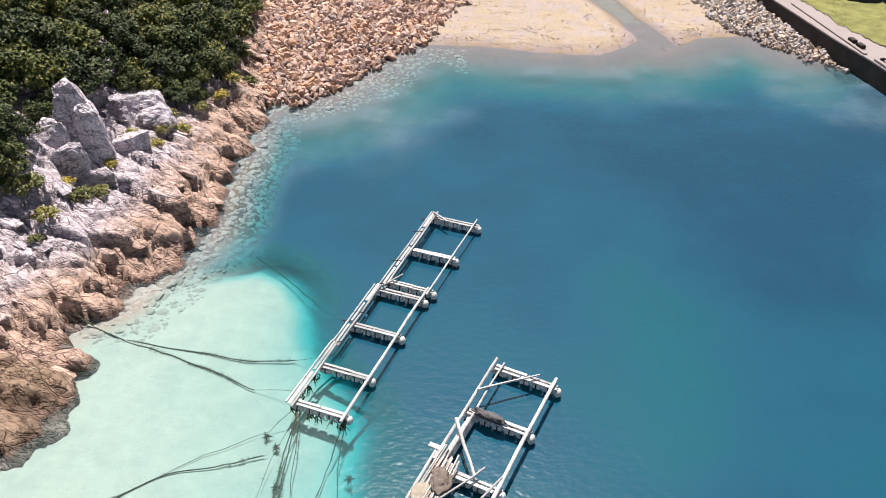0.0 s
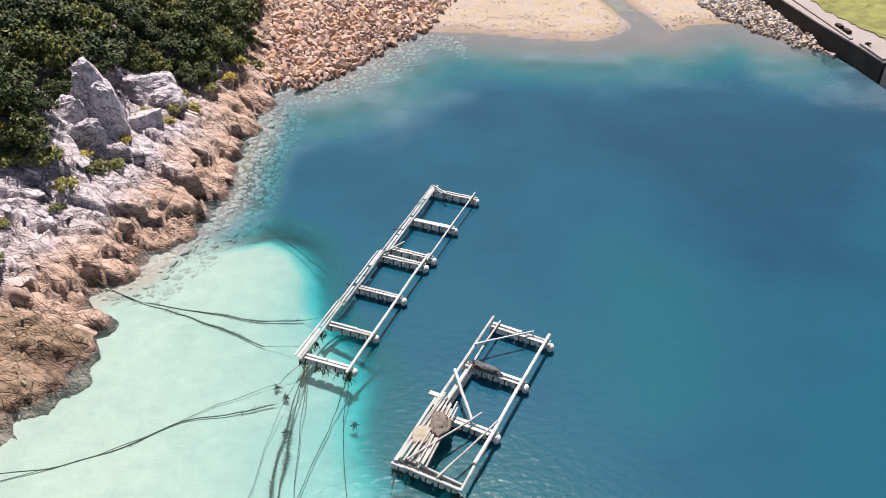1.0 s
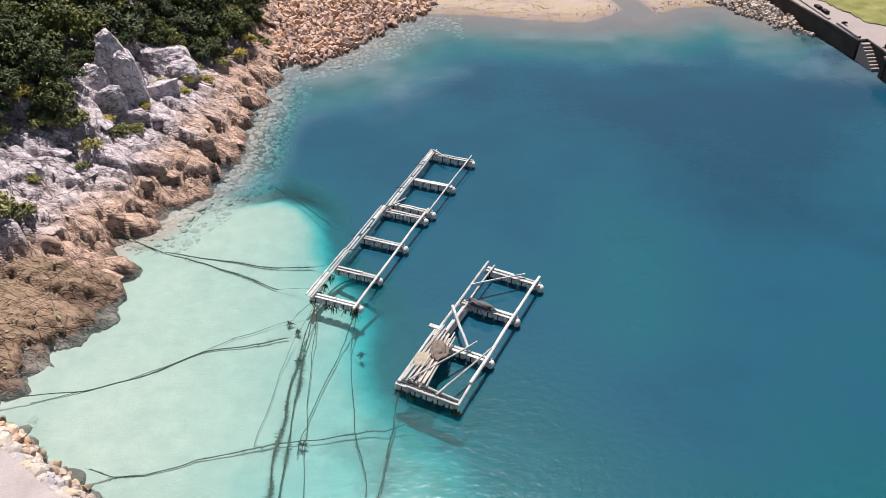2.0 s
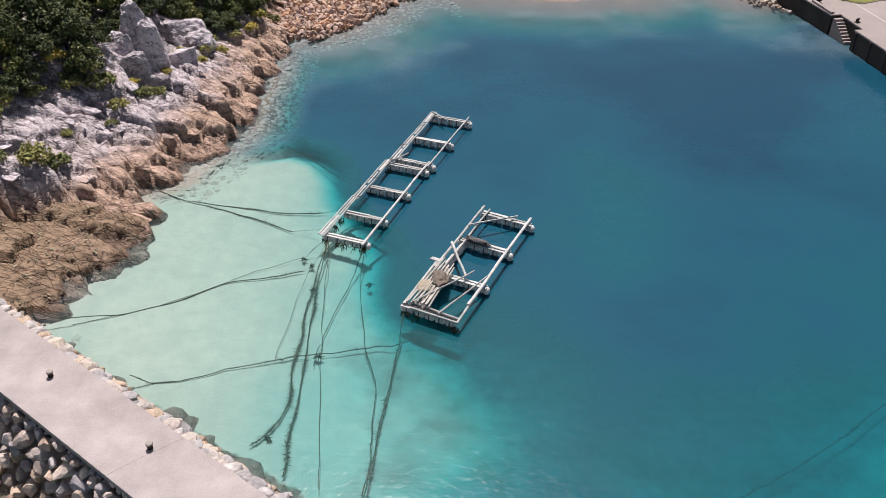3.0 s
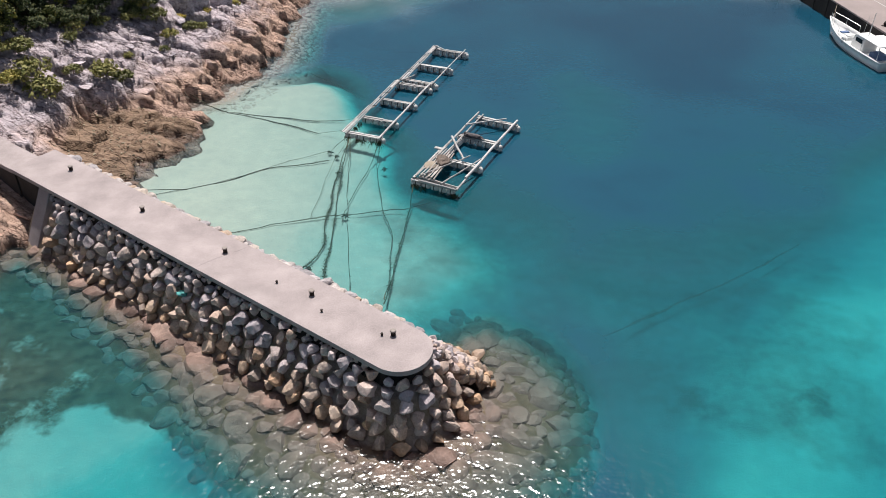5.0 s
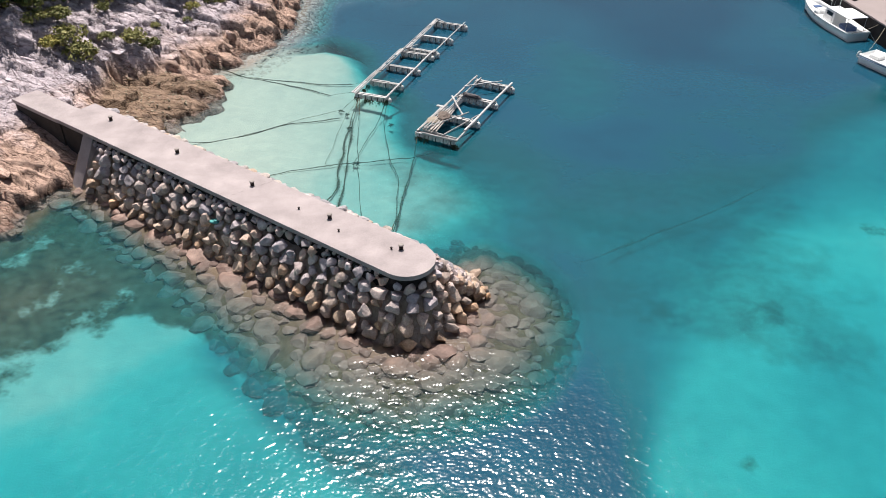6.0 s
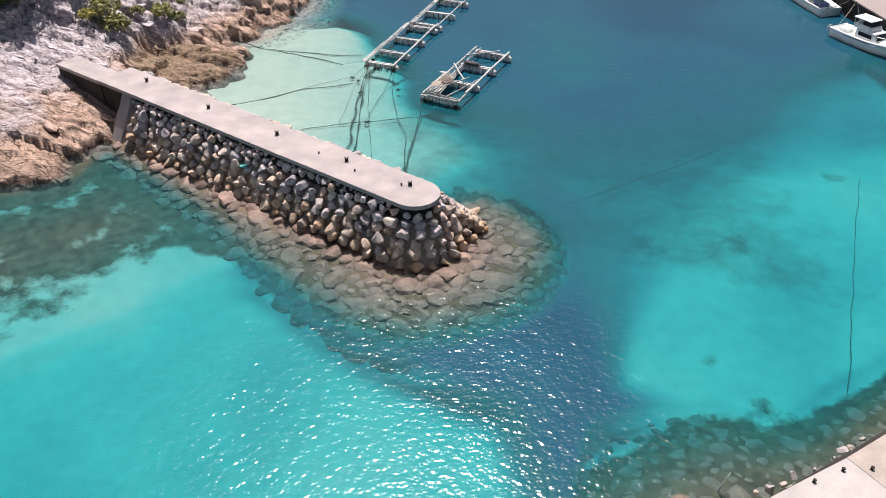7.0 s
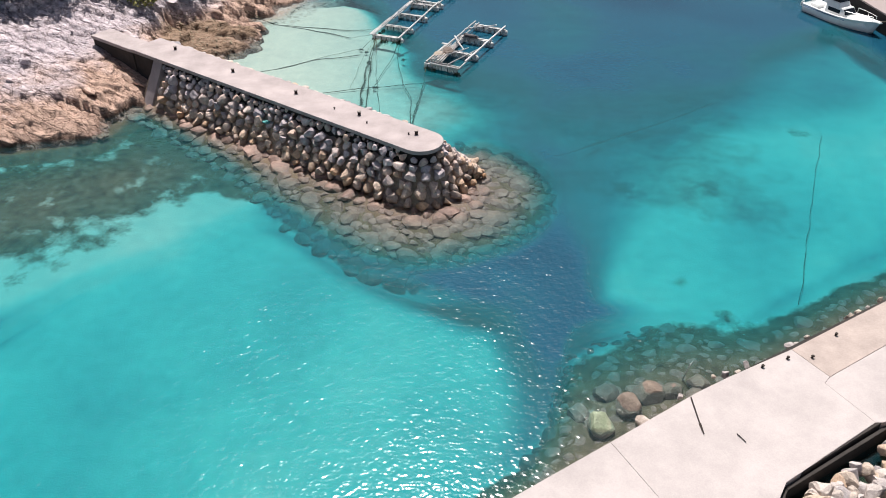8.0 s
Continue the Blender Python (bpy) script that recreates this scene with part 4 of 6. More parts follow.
# grass strip and covered heaps behind the edge
gx, gy = np.meshgrid(np.arange(35, 52, 0.35), np.arange(72, 96, 0.35))
gz = 2.07 + 0.12 * fbm(gx / 1.5, gy / 1.5, 3, 5)
ins = away(gx, gy, [(36.3, 93), (38.2, 83.5), (40.6, 76.8), (42.3, 73.8), (48, 75), (49, 92)]) + (fbm(gx, gy, 3, 9) - 0.5) * 1.5
bm = bmesh.new()
bm.from_mesh(grid_mesh("grass", gx[0], gy[:, 0], gz))
bm.verts.ensure_lookup_table()
bmesh.ops.delete(bm, geom=[bm.verts[i] for i in np.nonzero(ins.ravel() < 0)[0].tolist()], context="VERTS")
turf = part("grass", bm, "turf")
tagged(turf, "patchy yellow-green grass on the quay", "grass", kind="stuff")
rb = random.Random(3)
verts, faces = [], []
for i in range(5200):
    x, y = rb.uniform(36.5, 49), rb.uniform(73.8, 93)
    if away(np.array(x), np.array(y), [(36.3, 93), (38.2, 83.5), (40.6, 76.8), (42.3, 73.8), (48, 75), (49, 92)]) < 0.2 or vnoise(np.array(x / 1.3), np.array(y / 1.3), 5) < 0.35:
        continue
    a, h, w = rb.uniform(0, 6.3), rb.uniform(0.02, 0.06), 0.05
    dx, dy = math.cos(a), math.sin(a)
    k = len(verts)
    verts += [(x - w * dy, y + w * dx, 2.1), (x + w * dy, y - w * dx, 2.1), (x + h * 0.5 * dx, y + h * 0.5 * dy, 2.12 + h)]
    faces.append((k, k + 1, k + 2))
me = bpy.data.meshes.new("grass_blades")
me.from_pydata(verts, [], faces)
me.materials.append(MAT["turf"])
ob = new("grass_blades", me)
ob.parent = turf
ob["kind"] = "stuff"
for x, y, sx, sy, sz in ((40.6, 92.4, 1.5, 0.9, 0.9), (43.6, 91.6, 1.9, 1.0, 1.1), (46.8, 91.0, 1.4, 1.0, 0.9)):
    bm = bmesh.new()
    bmesh.ops.create_icosphere(bm, subdivisions=4, radius=1)
    for v in bm.verts:
        k = 1 + 0.22 * noise.noise(v.co * 2.2 + Vector((x, y, 0))) + 0.08 * noise.noise(v.co * 6)
        v.co = Vector((v.co.x * sx * k, v.co.y * sy * k, max(v.co.z, -0.02) * sz * k))
    ob = part("covered_heap", bm, "tarp", None, "", True)
    ob.matrix_basis = pose(x, y, 2.1, 0, 0, -12)
    tagged(ob, "heap under a dark creased tarpaulin on the grass", "heap", "covered heaps")

# ---- near pier ----
near_pier = thing("pier", label="pale sunlit concrete pier with worn edge", category="pier")
def flat(name, pts, z1, mat, label="", bevel=0.012, z0=-1.2):
    return part(name, slab(pts, z0, z1, bevel), mat, near_pier, label)
# bedding and sea walls coloured dark to stand for the pier's shadowed side
flat("bedding", [(-3.9, -33.9), (13.25, -22.0), (59.9, 6.4), (63.4, 1.0), (22.45, -23.8), (16.3, -27.7), (14.85, -29.8), (4.7, -36.5), (-1.9, -38.9)], 1.17, "shaded_concrete")
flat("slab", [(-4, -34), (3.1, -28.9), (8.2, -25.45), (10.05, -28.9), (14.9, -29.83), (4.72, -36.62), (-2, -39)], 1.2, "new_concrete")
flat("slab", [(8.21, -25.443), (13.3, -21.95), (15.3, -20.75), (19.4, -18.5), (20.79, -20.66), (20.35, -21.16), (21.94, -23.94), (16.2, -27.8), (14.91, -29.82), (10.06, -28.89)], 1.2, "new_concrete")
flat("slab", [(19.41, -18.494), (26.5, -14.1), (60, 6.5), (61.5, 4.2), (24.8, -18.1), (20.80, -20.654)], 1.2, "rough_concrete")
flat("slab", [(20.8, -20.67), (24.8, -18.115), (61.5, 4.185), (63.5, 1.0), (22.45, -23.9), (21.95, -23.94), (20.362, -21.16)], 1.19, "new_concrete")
flat("sea_wall", [(16.2, -27.84), (22.45, -23.95), (63.5, 0.95), (63.6, 0.8), (22.55, -24.1), (16.3, -28.0)], 0.9, "shaded_concrete", "stained outer wall coloured dark for its shaded side")
flat("sea_wall", [(16.15, -27.86), (16.28, -28.0), (15.1, -29.95), (4.85, -36.8), (4.75, -36.65), (14.93, -29.83)], 0.9, "shaded_concrete", "stained outer wall coloured dark for its shaded side")
bm = bmesh.new()
tube(bm, (12.88, -22.35, 1.28), (12.93, -24.2, 1.26), 0.035, 0.03, 6)
tube(bm, (12.93, -24.2, 1.26), (12.98, -24.9, 1.25), 0.06, 0.03, 6)
tagged(part("rod", bm, "iron"), "rusty bent iron rod lying on the pier", "rod")
bm = bmesh.new()
tube(bm, (14.65, -24.85, 1.25), (14.95, -25.4, 1.25), 0.025, 0.02, 6)
tagged(part("rod", bm, "iron"), "short rusty iron rod lying on the pier", "rod")
bm = bmesh.new()
tube(bm, (13.4, -19.2, -0.6), (13.55, -19.45, 0.9), 0.05, 0.03, 6)
tube(bm, (13.5, -19.4, 0.5), (13.75, -19.2, 0.85), 0.03, 0.015, 6)
tagged(part("stake", bm, "foam"), "broken whitened stake standing in shallow water", "stake")
for x, y in ((20.3, -19.2), (18.9, -19.3), (17.3, -20.0), (22.3, -17.3)):
    bm = bmesh.new()
    tube(bm, (0, 0, 0), (0.05, 0.02, 0.14), 0.07, 0.05, 8)
    tube(bm, (0.05, 0.02, 0.14), (0.05, 0.02, 0.18), 0.1, 0.08, 8)
    ob = part("iron_stub", bm, "iron")
    ob.matrix_basis = pose(x, y, 1.2)
    tagged(ob, "rusted iron stub at the pier's worn edge", "stub")
rs = random.Random(11)
placed = []
for i in range(760):
    t = rs.random() ** 1.4
    x, off = 16.9 + t * 30, rs.uniform(0.15, 6.5)
    placed.append((rs.randrange(14), spin(rs, x + 0.35 * off, -28.2 + t * 18.7 - 0.9 * off, 0.72 - 0.16 * off + rs.uniform(-0.25, 0.2), rs.uniform(0.7, 1.3))))
tagged(new("sea_boulders", joined("sea_boulders", STONES, placed, "pale_stone")), "pale rounded boulders heaped outside the pier wall", "boulders", kind="stuff")
# broken stones along the pier's water edge, dry and under water
def edge_zone(x, y):
    d = away(x, y, RIGHT_PIER)
    return (d < 0) & (d > -(2.6 + 5.0 * smooth(x, 18, 12.5)) * smooth(x, 3, 7)) & (x > 4.5)


placed = [(rs.randrange(8), spin(rs, x, y, z - 0.22 * size, size, 0.3)) for x, y, size, z in scatter(6, 1200, 3, 46, -29, 2, edge_zone, 0.5, 2.0, 0.33)]
tagged(new("edge_stones", joined("edge_stones", FLAT_STONES, placed, "foot_stone")), "brown stones under clear water along the pier", "stones", kind="stuff")

# large boulders by the pier's edge, some awash
for x, y, z, size, mat in ((9.9, -21.6, 0.1, 1.9, "edge_boulder"), (11.2, -20.5, -0.1, 2.1, "edge_boulder"), (8.2, -23.0, 0.05, 2.1, "algae_stone"), (12.6, -20.4, -0.15, 1.6, "edge_boulder"),
                           (8.9, -20.3, -0.35, 1.8, "edge_boulder"), (7.2, -21.8, -0.4, 1.7, "algae_stone"), (14.2, -19.6, -0.1, 1.6, "edge_boulder"), (10.4, -23.0, 0.3, 1.2, "pale_stone")):
    me = hewn(int(x * 10), 12, 0.32, 0.47, (1.1, 1.0, 0.7), 3, 0.05, "boulder")
    me.materials.append(MAT[mat])
    ob = new("boulder", me)
    ob.matrix_basis = spin(rs, x, y, z - 0.3, size * 0.72, 0.3)
    tagged(ob, "boulder grown with pale green algae beside the pier" if mat == "algae_stone" else "large worn brown boulder awash beside the pier", "boulder", "boulders beside the pier")

placed = [(rs.randrange(14), spin(rs, x, y, rs.uniform(0.0, 0.75), size)) for x, y, size, z in scatter(13, 330, 12.5, 48, -23, 2, lambda x, y: np.abs(away(x, y, RIGHT_PIER) + 0.3) < 0.42, 0.22, 0.55, 0.3)]
tagged(new("edge_rubble", joined("edge_rubble", CHIPS, placed, "pale_stone")), "pale broken stones along the pier's worn edge", "rubble", kind="stuff")

# ---- boulder beach ----
BOULDERS = [(-18.6, 66.6), (-14.5, 67.8), (-11.5, 70.2), (-9.3, 74.4), (-7.2, 78.7), (-4.0, 83), (0.5, 96), (-24, 98), (-22.8, 90), (-20.4, 78)]
placed = []
for x, y, size, z in scatter(7, 2300, -25, 1, 66, 98, lambda x, y: away(x, y, BOULDERS) + (fbm(x, y, 2, 2) - 0.5) * 2.4 > 0, 0.25, 1.05, 0.3):
    d = max(0.0, float(away(np.array(x), np.array(y), BOULDERS)))
    placed.append((rs.randrange(14), spin(rs, x, y, max(z, 0.0) + 0.1 + 0.05 * d, size)))
tagged(new("boulder_beach", joined("boulder_beach", CHIPS, placed, "boulder")), "bank of broken reddish-brown boulders at the shore", "boulders", kind="stuff")
HEAP = [(36.9, 76.6), (33.4, 80.4), (30.5, 84), (27.5, 89), (26, 97), (33.2, 97), (36.4, 80.5)]
placed = []
for x, y, size, z in scatter(14, 900, 24, 38, 76, 97, lambda x, y: away(x, y, HEAP) + (fbm(x, y, 2, 4) - 0.5) * 2 > 0, 0.25, 0.85, 0.3):
    placed.append((rs.randrange(14), spin(rs, x, y, max(z, -0.1) + 0.1 + 0.1 * max(0.0, float(away(np.array(x), np.array(y), HEAP))), size)))
tagged(new("quay_boulders", joined("quay_boulders", CHIPS, placed, "pale_stone")), "pale grey broken stones piled against the quay", "boulders", kind="stuff")
# pebbles and wrack lying on the gravel
def strand(x, y):
    d = away(x, y, BEACH)
    clump = vnoise(x / 2.2, y / 2.2, 71)
    line = np.exp(-((d - 1.2 - 0.8 * vnoise(x / 2, y / 2, 5)) / 0.5) ** 2)
    return (d > 0.1) & (vnoise(x * 7, y * 7, 73) < 0.2 + 0.35 * line + 0.6 * smooth(clump, 0.66, 0.9)) & (away(x, y, [(15.6, 98), (17.4, 92.6), (19.5, 85)], False) > 1.8)


placed = [(rs.randrange(14), spin(rs, x, y, z + 0.02, size)) for x, y, size, z in scatter(15, 1900, -6, 36, 78, 98, strand, 0.05, 0.17, 0.34)]
tagged(new("pebbles", joined("pebbles", CHIPS, placed, "pebble")), "scattered brown pebbles and wrack on the gravel beach", "pebbles", kind="stuff")
# drowned stones along the headland
def shelf_zone(x, y):
    d = np.maximum(away(x, y, HEADLAND), np.where(x < 0, away(x, y, BEACH), -9))
    return (d < 0.2) & (d > -3.6 * (0.6 + 0.8 * vnoise(x / 3, y / 3, 2))) & (y > 36)


placed = [(rs.randrange(8), spin(rs, x, y, min(z, -0.1) - 0.22 * size, size, 0.25)) for x, y, size, z in scatter(8, 2600, -26, 2, 36, 84, shelf_zone, 0.3, 1.1, 0.26)]
tagged(new("drowned_stones", joined("drowned_stones", FLAT_STONES, placed, "foam_stone")), "pale stones under shallow water below the rocks", "stones", kind="stuff")
# loose stones on the floor of the little cove
COVE = [(-23.2, 33.2), (-27, 33.5), (-30.5, 31.3), (-30.5, 26), (-28.6, 23.2), (-24.5, 21.0), (-23.4, 26)]
spots = np.array(scatter(9, 260, -31, -22, 20, 34, lambda x, y: away(x, y, COVE) > -0.3, 0.08, 0.3, 0.38))
placed = [(rs.randrange(14), spin(rs, x, y, h - 0.03, size)) for (x, y, size, z), h in zip(spots.tolist(), rise(spots[:, 0], spots[:, 1]).tolist())]
tagged(new("cove_gravel", joined("cove_gravel", CHIPS, placed, "cove_stone")), "brown gravel and small stones in the cove", "gravel", kind="stuff")
# broken blocks standing out of the headland, bedded along its joints
def block_zone(x, y):
    d = away(x, y, HEADLAND)
    return (d > 0.1) & (d < 13) & (away(x, y, COVE) < -0.2) & (away(x, y, [(-40, 22), (-27, 16), (-22, 14), (-22, 20), (-34, 27)]) < 0.3)


placed = []
spots = np.array(scatter(12, 170, -44, -16, 2, 80, block_zone, 0.5, 1.5, 0.28))
for (x, y, size, z), h in zip(spots.tolist(), rise(spots[:, 0], spots[:, 1]).tolist()):
    e = Euler((radians(rs.uniform(-9, 4)), radians(rs.uniform(0, 16)), radians(-25 + rs.uniform(-12, 12))))
    placed.append((rs.randrange(12), Matrix.LocRotScale((x, y, h - 0.1 * size), e, (size, size * rs.uniform(0.5, 0.9), size * rs.uniform(0.3, 0.5)))))
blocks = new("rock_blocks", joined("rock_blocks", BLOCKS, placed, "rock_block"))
blocks.parent = headland
tagged(blocks, "angular fractured blocks of pale and orange rock", kind="stuff")

# pale crags standing over the slope, each a cluster of leaning broken slabs
for k, (x, y, w, d, top, turn) in enumerate(((-26.5, 50.4, 2.2, 2.2, 9.2, 18), (-25.6, 50.0, 1.4, 1.7, 8.0, 34), (-27.6, 48.6, 1.6, 1.7, 7.4, 10), (-28.9, 48.0, 1.5, 1.6, 7.0, 4), (-26.4, 47.8, 1.8, 1.4, 6.2, 26), (-29.9, 46.8, 1.7, 1.6, 6.4, -8),
                                             (-24.6, 57.6, 2.0, 2.2, 5.3, 18), (-23.6, 56.2, 2.2, 2.0, 4.7, 34), (-25.7, 56.3, 2.2, 2.2, 5.6, 4), (-24.0, 52.2, 2.4, 1.6, 4.9, 22), (-29.8, 45.2, 2.4, 1.5, 5.4, 12),
                                             (-35.2, 33.9, 3.6, 1.6, 4.7, 8), (-32.8, 34.9, 3.0, 1.3, 4.5, -6), (-38.0, 33.0, 3.6, 1.7, 4.9, 12))):
    foot = land_z(x, y) - 1.2
    me = hewn(300 + k, 9, 0.34, 0.52, (1, 1, 1), 4, 0.11, "crag", 0.5)
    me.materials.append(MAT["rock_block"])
    ob = new("crag", me)
    ob.parent = headland
    ob.matrix_basis = Matrix.LocRotScale((x, y, foot + (top - foot) * 0.45), Euler((radians(rs.uniform(-12, -2)), radians(rs.uniform(-10, 4)), radians(turn))), (w * 1.2, d * 1.15, (top - foot) * 1.15))

# ---- fish-farm rafts ----
def log(bm, a, b, r, sides=9, seed=0):
    """A timber with a slight sag, taper and uneven girth."""
    a, b = Vector(a), Vector(b)
    n = max(3, int((b - a).length / 0.9))
    ax = (b - a).normalized()
    side = ax.cross(Vector((0, 0, 1))).normalized()
    up = side.cross(ax)
    rings = []
    for i in range(n + 1):
        t = i / n
        c = a.lerp(b, t) + side * 0.05 * noise.noise(Vector((seed * 7.7, t * 3, 0))) + up * 0.03 * noise.noise(Vector((t * 3, seed * 3.1, 5)))
        k = r * (1.08 - 0.16 * t + 0.12 * noise.noise(Vector((t * 6, seed * 1.7, 2))))
        rings.append([bm.verts.new(c + (side * math.cos(w) + up * math.sin(w)) * k) for w in np.linspace(0, 2 * math.pi, sides, endpoint=False)])
    for p, q in zip(rings, rings[1:]):
        for i in range(sides):
            bm.faces.new((p[i], p[(i + 1) % sides], q[(i + 1) % sides], q[i]))
    bm.faces.new(rings[0][::-1])
    bm.faces.new(rings[-1])
    return bm


def one(fn, *args, **kw):
    bm = bmesh.new()
    fn(bm, *args, **kw)
    return bm


def float_unit(parent, l, w0, w1, z, plank=True, width=0.42, seed=0):
    """A cross float: foam drums end to end under two planks, held by black straps."""
    rr = random.Random(seed)
    n = 5
    step = (w1 - w0) / n
    for i in range(n):
        bm = bmesh.new()
        a, b = w0 + i * step + 0.07, w0 + (i + 1) * step - 0.07 + (0.3 if i == n - 1 else 0)
        tube(bm, (l, a, z - 0.2), (l, b, z - 0.2), 0.23, 0.23, 14)
        bmesh.ops.bevel(bm, geom=[e for e in bm.edges if abs(e.verts[0].co.y - e.verts[1].co.y) < 1e-3], offset=0.05, segments=2, affect="EDGES")
        drum = part("float_drum", bm, "foam", parent, "white foam float drum")
        for k in (0.5,):
            y = a + (b - a) * k
            part("strap", one(tube, (l, y - 0.035, z - 0.2), (l, y + 0.035, z - 0.2), 0.242, 0.242, 14), "strap", drum, "black strap")
    for side in (-1, 1):
        d = side * width * 0.27
        cut = w0 + (w1 - w0) * rr.uniform(0.4, 0.6)
        for a, b in ((w0 - 0.1, cut - 0.02), (cut + 0.02, w1 + 0.12)):
            bm = bmesh.new()
            q = width * rr.uniform(0.15, 0.21)
            box(bm, l + d - q, l + d + q, a - rr.uniform(-0.05, 0.1), b + rr.uniform(-0.05, 0.1), z + 0.05, z + rr.uniform(0.10, 0.15), 0.012)
            part("plank", bm, "timber", parent)


def weed_bunch(bm, at, rr, count=16, reach=0.5, drop=0.6):
    for _ in range(count):
        a = rr.uniform(0, 6.3)
        p = Vector(at) + Vector((rr.uniform(-.2, .2), rr.uniform(-.2, .2), 0))
        q = p + Vector((math.cos(a) * reach * rr.random(), math.sin(a) * reach * rr.random(), -drop * rr.uniform(0.4, 1)))
        tube(bm, p, q, rr.uniform(0.02, 0.045), 0.012, 4)


RAFT1, RAFT2 = (-8.43, 30.3, 19.17), (-2.82, 23.0, 24.93)    # corner and turn from +y towards +x


# inside a raft x runs along it, y across it (to the right seen from the corner)
raft = thing("fish_raft", label="long weathered timber fish-farm raft on foam floats", category="raft", group="fish rafts")
raft.matrix_basis = Matrix.LocRotScale((RAFT1[0], RAFT1[1], 0), Euler((0, 0, radians(90 - RAFT1[2]))), None)
Z = 0.5
for k, (l, w0, w1) in enumerate(((0.2, -0.25, 2.65), (3.2, -0.15, 2.6), (6.95, -0.15, 2.75), (10.55, -0.15, 2.75), (11.5, 0.0, 2.95), (15.25, 0.0, 3.05), (19.4, -0.1, 3.2))):
    float_unit(raft, l, -w1, -w0, Z, seed=k)
for l, w in ((0.25, 2.65), (3.2, 2.6), (6.95, 2.78), (10.55, 2.78), (11.5, 2.98), (15.25, 3.08), (19.4, 3.2)):
    bm = bmesh.new()
    bmesh.ops.create_uvsphere(bm, u_segments=14, v_segments=8, radius=0.26)
    for v in bm.verts:
        v.co = Vector((l + v.co.x, -w - 0.16 + v.co.y * 0.75, Z - 0.2 + v.co.z))
    part("float_end", bm, "foam", raft, "rounded white float end", True)
# walkway of planks and logs on one long side, a bare log on the other
rr_raft = random.Random(77)
for a, b, off in ((-0.3, 5.2, -0.42), (4.8, 10.9, -0.32), (10.6, 19.9, -0.05)):
    part("side_log", one(log, (a, -off - 0.18, Z + 0.22), (b, -off - 0.16, Z + 0.22), 0.062, seed=a), "timber", raft)
    part("side_log", one(log, (a + 0.2, -off + 0.25, Z + 0.22), (b - 0.1, -off + 0.23, Z + 0.22), 0.058, seed=a + 3), "timber", raft)
    n = int((b - a) / 1.9)
    for i in range(n):
        s0 = a + (b - a) * i / n
        bm = bmesh.new()
        w = rr_raft.uniform(0.07, 0.12)
        box(bm, s0 + rr_raft.uniform(0.02, 0.2), s0 + (b - a) / n - rr_raft.uniform(0.02, 0.25), -off - w + rr_raft.uniform(-0.03, 0.03), -off + w, Z + 0.25, Z + 0.3, 0.01)
        part("walk_plank", bm, "timber", raft)
part("side_log", one(log, (-0.35, -2.62, Z + 0.24), (11.6, -2.72, Z + 0.25), 0.085, seed=11), "timber", raft)
part("side_log", one(log, (10.9, -2.85, Z + 0.25), (19.95, -3.05, Z + 0.26), 0.055, seed=12), "timber", raft)
for l in (5.0, 7.8, 10.8, 13.4, 17.0):
    part("lashing", one(tube, (l, 0.6, Z + 0.25), (l + 0.12, -0.1, Z + 0.33), 0.03, 0.03, 6), "strap", raft, "black rope lashing")
part("brace", one(log, (10.7, -0.05, Z + 0.35), (12.2, -0.75, Z + 0.33), 0.06, seed=14), "timber", raft)
part("brace", one(log, (19.6, 0.1, Z + 0.35), (18.9, -1.2, Z + 0.33), 0.06, seed=15), "timber", raft)
rr = random.Random(5)
for at in ((0.1, 0.3, 0.3), (0.0, -1.2, 0.25), (0.0, -0.7, 0.25), (-0.1, -2.7, 0.45), (-0.2, -2.5, 0.4), (0.05, -1.9, 0.25), (1.6, 0.35, 0.3), (2.6, 0.35, 0.3), (0.9, 0.35, 0.3), (7.0, 0.2, 0.2), (10.2, 0.2, 0.2)):
    bm = bmesh.new()
    weed_bunch(bm, at, rr, 14, 0.35, 0.55)
    part("hanging_weed", bm, "weed", raft, "dark weed hanging from the raft")

raft2 = thing("fish_raft", label="weathered timber fish-farm raft piled with poles and netting", category="raft", group="fish rafts")
raft2.matrix_basis = Matrix.LocRotScale((RAFT2[0], RAFT2[1], 0), Euler((0, 0, radians(90 - RAFT2[2]))), None)
for k, (l, w0, w1) in enumerate(((0.2, -0.1, 3.3), (3.95, 0.0, 3.5), (7.95, 0.0, 3.4), (11.65, 0.0, 3.4))):
    float_unit(raft2, l, -w1, -w0, Z, width=0.5, seed=20 + k)
for l, w in ((3.95, 3.5), (7.9, 3.45), (11.6, 3.5)):
    bm = bmesh.new()
    bmesh.ops.create_uvsphere(bm, u_segments=14, v_segments=8, radius=0.27)
    for v in bm.verts:
        v.co = Vector((l + v.co.x, -w - 0.1 + v.co.y * 0.75, Z - 0.2 + v.co.z))
    part("float_end", bm, "foam", raft2, "rounded white float end", True)
for i in range(4):
    bm = bmesh.new()
    tube(bm, (5.2 + i * 0.75, -0.25, Z - 0.2), (5.9 + i * 0.75, -0.25, Z - 0.2), 0.24, 0.24, 12)
    part("float_drum", bm, "foam", raft2, "white foam float drum")
part("side_log", one(log, (4.2, 0.12, Z + 0.24), (12.15, 0.22, Z + 0.27), 0.09, seed=31), "timber", raft2)
part("side_log", one(log, (4.6, -0.38, Z + 0.2), (12.0, -0.25, Z + 0.24), 0.065, seed=32), "timber", raft2)
part("side_log", one(log, (0.1, 0.15, Z + 0.2), (4.9, 0.3, Z + 0.22), 0.085, seed=33), "timber", raft2)
